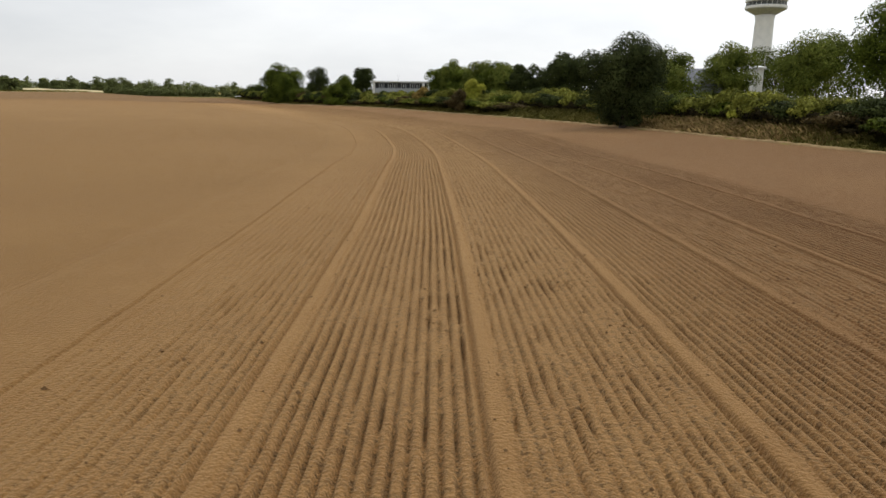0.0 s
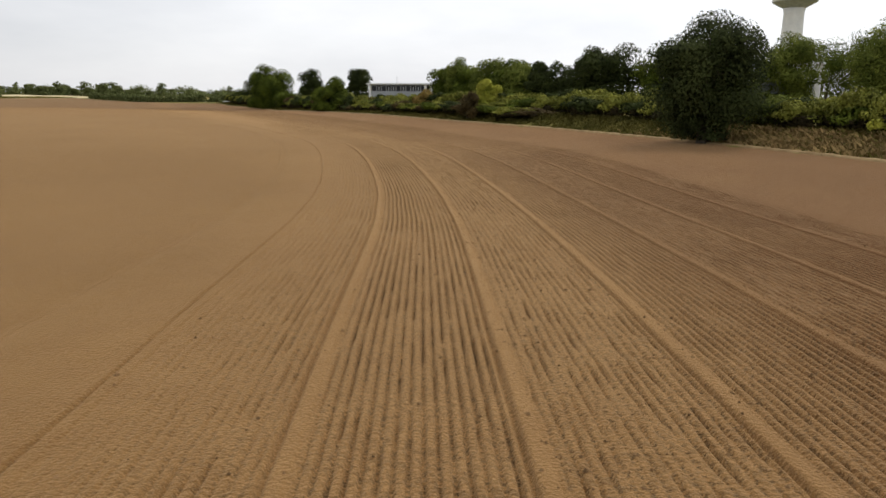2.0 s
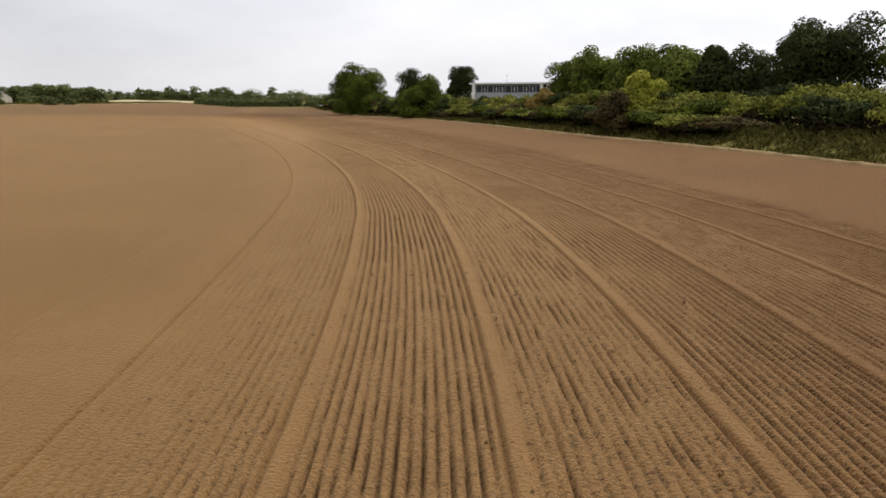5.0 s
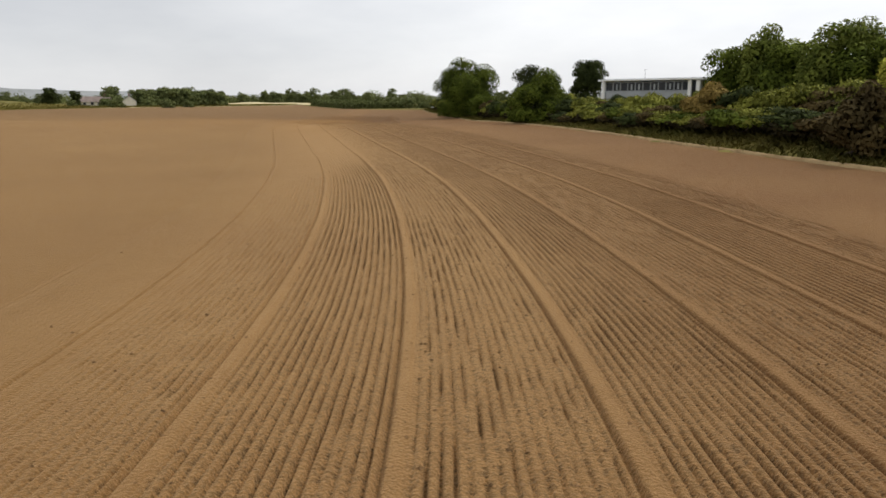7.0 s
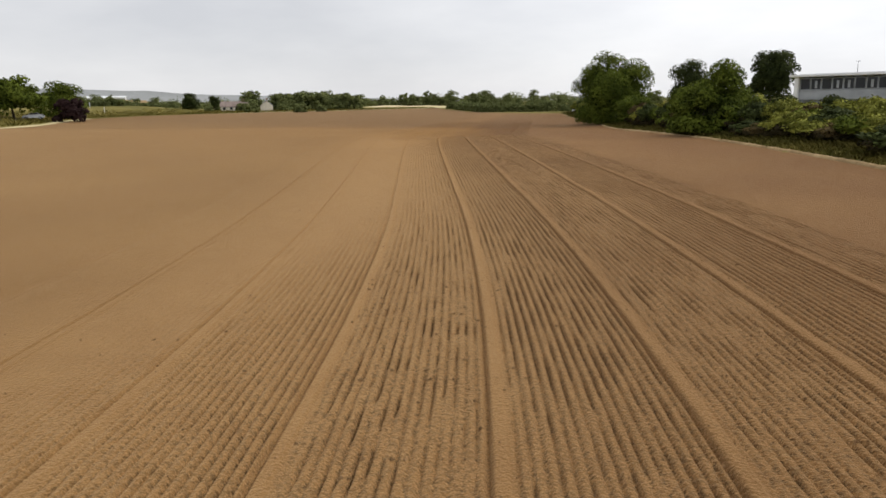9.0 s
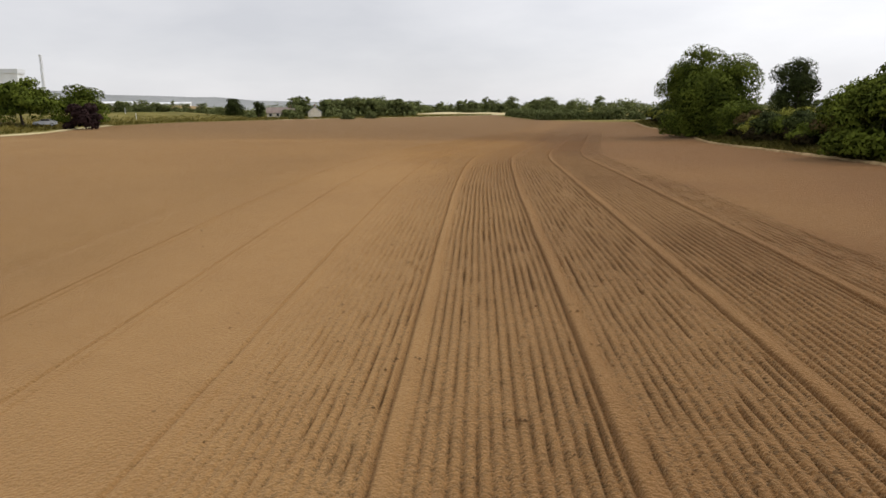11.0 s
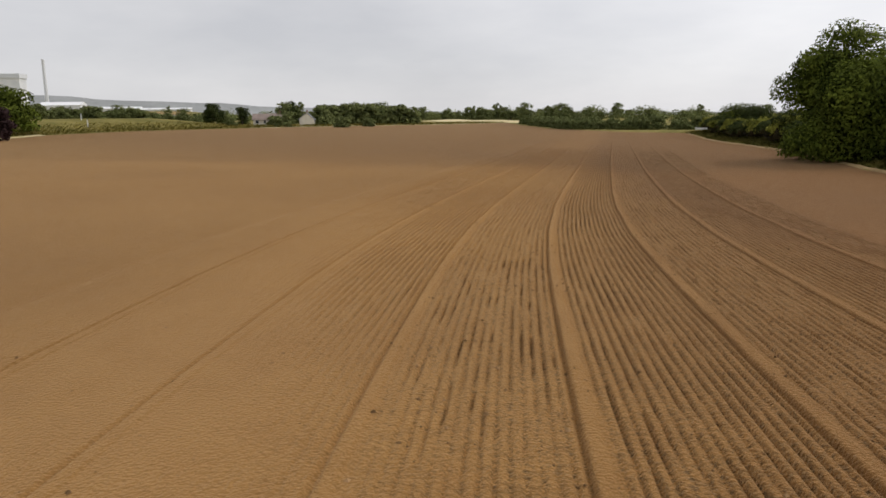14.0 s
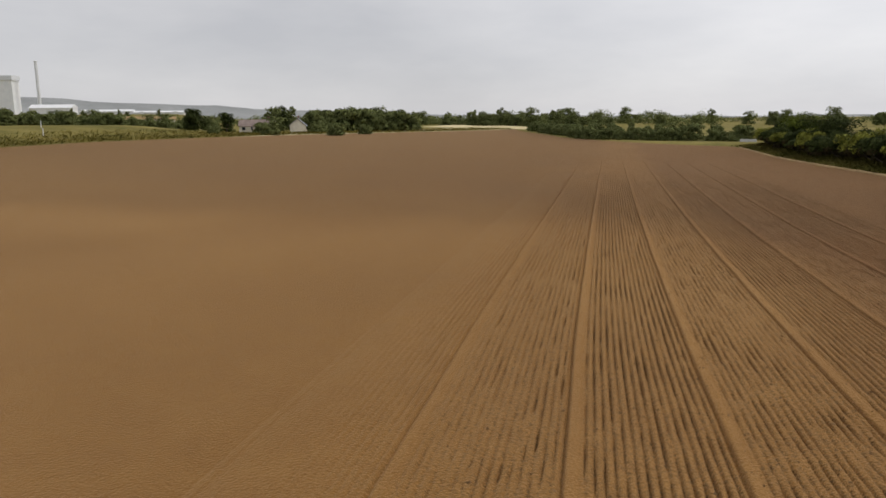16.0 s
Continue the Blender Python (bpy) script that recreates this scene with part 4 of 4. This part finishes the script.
def gable_house(x, y, turn, w, d, eaves, ridge, wall, roof, label, name="house", windows=3, chimney=True, lift=0.0, category="house"):
    """A house with a pitched roof along its local x; the front faces -y."""
    root = thing(name, x, y, height(x, y) - 0.2 + lift, label, category, turn=turn)
    bm = bmesh.new()
    v = [bm.verts.new(p) for p in ((-w / 2, -d / 2, 0), (w / 2, -d / 2, 0), (w / 2, d / 2, 0), (-w / 2, d / 2, 0), (-w / 2, -d / 2, eaves), (w / 2, -d / 2, eaves),
                                   (w / 2, d / 2, eaves), (-w / 2, d / 2, eaves), (-w / 2, 0, ridge - 0.12), (w / 2, 0, ridge - 0.12))]
    for f in ((0, 1, 5, 4), (2, 3, 7, 6), (1, 2, 6, 9, 5), (3, 0, 4, 8, 7), (3, 2, 1, 0), (4, 5, 9, 8), (6, 7, 8, 9)):
        bm.faces.new([v[i] for i in f])
    part("wall", bm, wall, root)
    bm = bmesh.new()
    o, t = 0.35, 0.16
    drop = (ridge - eaves) / (d / 2) * o
    for s in (-1, 1):
        q = [(-w / 2 - o, s * (d / 2 + o), eaves - drop), (w / 2 + o, s * (d / 2 + o), eaves - drop), (w / 2 + o, 0, ridge), (-w / 2 - o, 0, ridge)]
        a = [bm.verts.new(p) for p in q]
        b = [bm.verts.new((p[0], p[1], p[2] + t)) for p in q]
        bm.faces.new(a), bm.faces.new(b[::-1])
        for i in range(4):
            bm.faces.new((a[i], b[i], b[(i + 1) % 4], a[(i + 1) % 4]))
    rf = part("roof", bm, roof, root)
    if chimney:
        part("chimney", boxed(w * 0.32, 0, ridge + 0.35, 0.7, 0.55, 1.3, bevel=0.03), BRICK, rf, "brick chimney")
    for i in range(windows):
        wx = -w / 2 + w * (i + 0.5) / windows
        window_unit(root, wx, eaves * 0.62, 1.1, 1.0, y=-d / 2 - 0.03)
    part("door", boxed(w * 0.12, -d / 2 - 0.04, 1.0, 0.95, 0.08, 2.0, bevel=0.01), TIMBER, root)
    return root


# low building behind the hedge trees, house by the water tower
gable_house(-68.9, 268.7, -8, 5, 5, 2.4, 3.4, PANEL, SLATE, "small low grey building behind the hedge", "shed", 2, False, category="shed")
gable_house(36.1, 134.4, -20, 8, 7, 4.6, 7.4, PANEL, SLATE, "grey house with a slate roof among trees", windows=3)
# houses beyond the far left edge
gable_house(-266.4, 273.4, 52, 11, 7, 2.1, 4.0, RENDER, ROOF_TILE, "low pale house with a broad brown tiled roof", windows=4)
gable_house(-259.4, 284.1, 140, 5.5, 5, 2.4, 4.5, RENDER, SLATE, "small cream rendered house with its gable to the field", windows=2)
gable_house(-255.0, 267.5, 48, 5, 4.5, 2.2, 3.6, RENDER, ROOF_TILE, "cream bungalow behind garden shrubs", windows=2, chimney=False)
for x, y, t in ((-414.4, 276.5, 65), (-407.6, 288.4, 62), (-401.4, 300.6, 60), (-416.7, 316.0, 66)):
    gable_house(x, y, t, 11, 6, 3.2, 4.4, RENDER, STRAW, "low pale shed among the far trees", "shed", 2, False, category="shed", lift=1.6)


def water_tower(x, y):
    root = thing("water_tower", x, y, height(x, y) - 0.3, "tall pale concrete water tower with a wide round head", "tower")
    part("shaft", lathe([(3.75, 0), (3.6, 8), (3.4, 20), (3.2, 31), (3.5, 32.6)], 40), WHITE, root, smooth=True)
    # underside shade put into the colour: darker grey than the rest
    part("underside", lathe([(3.5, 32.5), (4.4, 33.0), (6.8, 34.3), (7.0, 34.6)], 48), PANEL, root, "sloping underside in a darker grey")
    part("lower_rim", lathe([(7.0, 34.6), (7.1, 34.8), (7.1, 35.5), (6.9, 35.6)], 48), WHITE, root, "pale rim")
    part("window_band", lathe([(6.6, 35.6), (6.6, 37.0)], 48), DARK_BAND, root, "dark glazed band")
    for i in range(24):
        a = i * math.pi / 12
        bm = bmesh.new()
        limb(bm, (6.68 * math.cos(a), 6.68 * math.sin(a), 35.6), (6.68 * math.cos(a), 6.68 * math.sin(a), 37.0), 0.08, 0.08, 5)
        part("mullion", bm, CONCRETE, root)
    part("upper_rim", lathe([(6.7, 37.0), (7.1, 37.1), (7.1, 38.3), (6.8, 38.5)], 48), WHITE, root, "pale rim")
    part("roof", lathe([(6.7, 38.5), (6.0, 39.0), (2.4, 39.8), (0.4, 40.0)], 48), CONCRETE, root)


water_tower(86.8, 277.0)


def round_tank(x, y):
    root = thing("storage_tank", x, y, height(x, y) - 0.2, "white round tank with a flat overhanging lid", "tank")
    part("drum", lathe([(1.95, 0), (1.95, 8.2), (1.9, 8.3)], 32), WHITE, root, smooth=False)
    part("lid", lathe([(2.3, 8.3), (2.35, 8.35), (2.35, 8.6), (1.2, 8.85), (0.2, 8.9)], 32), WHITE, root)
    bm = bmesh.new()
    for s in (-0.25, 0.25):
        limb(bm, (s, -2.05, 0.2), (s, -2.05, 8.2), 0.03, 0.03, 5)
    for i in range(20):
        limb(bm, (-0.25, -2.05, 0.5 + 0.38 * i), (0.25, -2.05, 0.5 + 0.38 * i), 0.018, 0.018, 5)
    part("ladder", bm, PANEL, root, "thin metal ladder")


round_tank(47.2, 145.4)


# ------------------------------------------------------------------ far distance
def far_shed(x, y, turn, w, d, h, label):
    root = thing("warehouse", x, y, height(x, y) - 0.5, label, "warehouse", "far warehouses", turn)
    part("wall", boxed(0, 0, h / 2, w, d, h), WHITE, root)
    bm = bmesh.new()
    rise = 0.22 * d
    q = [bm.verts.new(p) for p in ((-w / 2 - 1, -d / 2 - 1, h), (w / 2 + 1, -d / 2 - 1, h), (w / 2 + 1, d / 2 + 1, h), (-w / 2 - 1, d / 2 + 1, h), (-w / 2 - 1, 0, h + rise), (w / 2 + 1, 0, h + rise))]
    for f in ((0, 1, 5, 4), (2, 3, 4, 5), (1, 2, 5), (3, 0, 4), (3, 2, 1, 0)):
        bm.faces.new([q[k] for k in f])
    part("roof", bm, WHITE, root, "broad white pitched roof")
    for i in range(3):
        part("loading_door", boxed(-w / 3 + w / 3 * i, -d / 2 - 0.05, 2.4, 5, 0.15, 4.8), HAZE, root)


far_shed(-1110, 504, 47, 54, 22, 10.0, "white warehouse in the far distance")
far_shed(-1061, 555, 50, 66, 12, 5.0, "long low white warehouse in the far distance")
far_shed(-1019, 607, 50, 66, 10, 3.4, "long low white warehouse in the far distance")

root = thing("tower_block", -1858, 660, height(-1858, 660), "pale tower block in the far distance", "building", turn=45)
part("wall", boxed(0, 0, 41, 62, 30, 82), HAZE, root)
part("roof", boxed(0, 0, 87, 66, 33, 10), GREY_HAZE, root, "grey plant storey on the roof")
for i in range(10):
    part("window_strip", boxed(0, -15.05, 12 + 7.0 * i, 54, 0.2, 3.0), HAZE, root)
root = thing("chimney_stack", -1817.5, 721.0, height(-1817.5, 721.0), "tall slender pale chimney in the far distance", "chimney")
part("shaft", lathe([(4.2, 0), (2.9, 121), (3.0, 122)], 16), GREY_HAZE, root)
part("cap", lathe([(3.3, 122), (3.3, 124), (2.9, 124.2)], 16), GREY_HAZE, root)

# hills on the horizon
ang = np.radians(np.linspace(-60, 110, 120))               # to the left of +y
crest = np.interp(np.degrees(ang), (-60, 5, 20, 40, 52, 62, 70, 80, 95, 110), (4, 6, 8, 20, 42, 66, 88, 112, 122, 90))
crest = crest + 3.0 * np.sin(ang * 31) + 1.6 * np.sin(ang * 67 + 1) + 0.8 * np.sin(ang * 151)
ring = (3000 - 420, 3000 - 160, 3000, 3300)
lift = (-3.0, 0.55, 1.0, 0.4)
X = np.stack([-60 - np.sin(ang) * q for q in ring])
Y = np.stack([140 + np.cos(ang) * q for q in ring])
Z = np.stack([crest * k if k > 0 else 0 * crest - 3 for k in lift])
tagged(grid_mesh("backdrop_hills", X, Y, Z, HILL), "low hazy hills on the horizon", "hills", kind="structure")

# far woods: one belt of leafy clumps along the horizon
rng = np.random.default_rng(77)
cc, rr = [], []
for a0, a1, q0, q1, n, top in ((-14, 24, 560, 680, 330, 5.5), (22, 45, 430, 560, 300, 7.5), (43, 60, 480, 640, 260, 8.0), (56, 84, 590, 720, 300, 4.5), (82, 110, 330, 600, 200, 9.0), (-45, -12, 300, 420, 200, 10.0)):
    for i in range(n):
        a, q = radians(rng.uniform(a0, a1)), rng.uniform(q0, q1)
        x, y = -60 - math.sin(a) * q, 140 + math.cos(a) * q
        hgt = top * rng.uniform(0.45, 1.0) * (1 + 0.25 * math.sin(math.degrees(a) * 1.7))
        w = rng.uniform(3.0, 6.0)
        cc.append((x, y, height(x, y) + hgt * 0.30))
        rr.append((w, w, hgt * 0.70))
v, f, nv = leaves(rng, cc, rr, 60000, 0.62, low=-5.0, fill=0.1, spread=True)
tagged(raw_mesh("far_woods", v, f, FAR_LEAF, smooth=True, normals=nv), "distant belt of woods and hedgerow trees", "woods", kind="stuff")


# ------------------------------------------------------------------ small things
def parked_car(x, y, turn, paint, label):
    root = thing("car", x, y, height(x, y), label, "car", turn=turn)
    bm = bmesh.new()
    prof = ((-2.05, 0.35), (-2.1, 0.75), (-1.95, 0.92), (-1.1, 1.0), (-0.55, 1.42), (0.9, 1.46), (1.55, 1.02), (2.0, 0.92), (2.1, 0.6), (2.05, 0.35))
    sides = [[bm.verts.new((px, s * (0.84 - max(0, pz - 0.95) * 0.3), pz)) for px, pz in prof] for s in (-1, 1)]
    for i in range(len(prof)):
        j = (i + 1) % len(prof)
        bm.faces.new((sides[0][i], sides[0][j], sides[1][j], sides[1][i]))
    bm.faces.new(sides[0][::-1]), bm.faces.new(sides[1])
    bmesh.ops.bevel(bm, geom=bm.edges[:], offset=0.05, segments=2, affect="EDGES")
    body = part("body", bm, paint, root, smooth=False)
    for s in (-1, 1):
        part("side_window", boxed(0.15, s * 0.775, 1.2, 1.5, 0.03, 0.32, bevel=0.01), GLASS, body)
        for wx in (-1.3, 1.3):
            bm = lathe([(0.0, -0.1), (0.31, -0.1), (0.33, -0.06), (0.33, 0.06), (0.31, 0.1), (0.0, 0.1)], 20)
            bmesh.ops.transform(bm, matrix=pose(wx, s * 0.76, 0.33, 90, 0, 0), verts=bm.verts)
            wheel = part("wheel", bm, TYRE, root)
            bm = lathe([(0.0, -0.11), (0.19, -0.11), (0.19, 0.11), (0.0, 0.11)], 16)
            bmesh.ops.transform(bm, matrix=pose(wx, s * 0.76, 0.33, 90, 0, 0), verts=bm.verts)
            part("rim", bm, CAR_PAINT, wheel)
    part("windscreen", boxed(1.2, 0, 1.23, 0.05, 1.25, 0.42), GLASS, body)


parked_car(-181.9, 158.4, 60, CAR_PAINT, "silver car parked under the broad trees")

root = thing("field_gate", -86.0, 233.8, height(-86.0, 233.8) - 0.05, "weathered timber field gate in the hedge", "gate", turn=120)
for px in (-1.75, 1.75):
    part("post", boxed(px, 0, 0.75, 0.2, 0.2, 1.5, bevel=0.02), TIMBER, root)
for i in range(5):
    part("rail", boxed(0, 0, 0.3 + 0.22 * i, 3.3, 0.05, 0.09, bevel=0.01), TIMBER, root)
bm = bmesh.new()
limb(bm, (-1.6, 0.05, 0.3), (1.6, 0.05, 1.18), 0.04, 0.04, 5)
part("brace", bm, TIMBER, root)

# made-up blocks in place of an unidentified white shape at the corner
for i, (x, y) in enumerate(((-112.3, 277.1), (-114.0, 278.2))):
    root = thing("pale_block", x, y, height(x, y) - 0.04, "pale low block of unclear identity at the field corner", "block", "blocks at the field corner", turn=28 + 7 * i)
    part("slab", boxed(0, 0, 0.25, 1.5, 0.7, 0.5, bevel=0.05), CONCRETE, root)
    part("lifting_loop", boxed(0, 0, 0.54, 0.25, 0.05, 0.1, bevel=0.015), DARK_BAND, root)

for x, y, h in ((-220.5, 194.3, 1.7), (-242.6, 201.3, 1.7)):
    root = thing("marker_post", x, y, height(x, y) - 0.05, "slim white marker post in the grass", "post", "marker posts")
    part("shaft", boxed(0, 0, h / 2, 0.14, 0.14, h, bevel=0.02), WHITE, root)
    part("cap", boxed(0, 0, h + 0.03, 0.18, 0.18, 0.06, bevel=0.015), PANEL, root)

# pale stubble beyond the far end of the field
sy = np.arange(236.0, 380.0, 2.0)
u = np.linspace(0, 1, 14)
Y = np.repeat(sy[:, None], 14, 1) + u[None, :] * 10
X = left_edge(np.minimum(sy, 372))[:, None] + 0.5 - u[None, :] * (6 + 22 * smoothstep(236, 280, sy))[:, None]
tagged(grid_mesh("stubble_field", X, Y, land(X, Y) + 0.05, STUBBLE), "pale dry stubble beyond the tilled field", "stubble", kind="structure")
gx_ = np.linspace(-1, 1, 60)
X = -262 + 38 * gx_[None, :] + 0 * u[:, None]
Y = 372.5 + 16 * u[:, None] + 0 * gx_[None, :]
rise = 0.7 * smoothstep(0.05, 0.6, u)[:, None] * smoothstep(1.0, 0.5, np.abs(gx_))[None, :] * (1 + 0.18 * np.sin(gx_ * 9))[None, :]
tagged(grid_mesh("stubble_headland", X, Y, land(X, Y) + 0.06 + rise, STUBBLE), "pale dry headland bank beyond the tilled field", "stubble", kind="structure")

sy = np.arange(96.0, 176.0, 1.5)
u = np.linspace(0, 1, 6)
X = left_edge(sy)[:, None] + 0.4 - u[None, :] * (3.6 + 0.8 * np.sin(sy * 0.4))[:, None]
Y = np.repeat(sy[:, None], 6, 1)
tagged(grid_mesh("stubble_margin", X, Y, land(X, Y) + 0.05, STUBBLE), "pale dry margin between field and trees", "stubble", kind="structure")

# grass along the far left edge
r = np.random.default_rng(41)
gy_ = r.uniform(110, 372, 14000)
gx_ = left_edge(gy_) - np.where(gy_ < 175, 4.5, 0.3) - r.beta(1.0, 1.6, 14000) * 24.0
tufts("meadow_grass", gx_, gy_, 0.15 + 0.45 * r.random(14000), MEADOW, 42, "long yellow green meadow grass beyond the field", "grass")
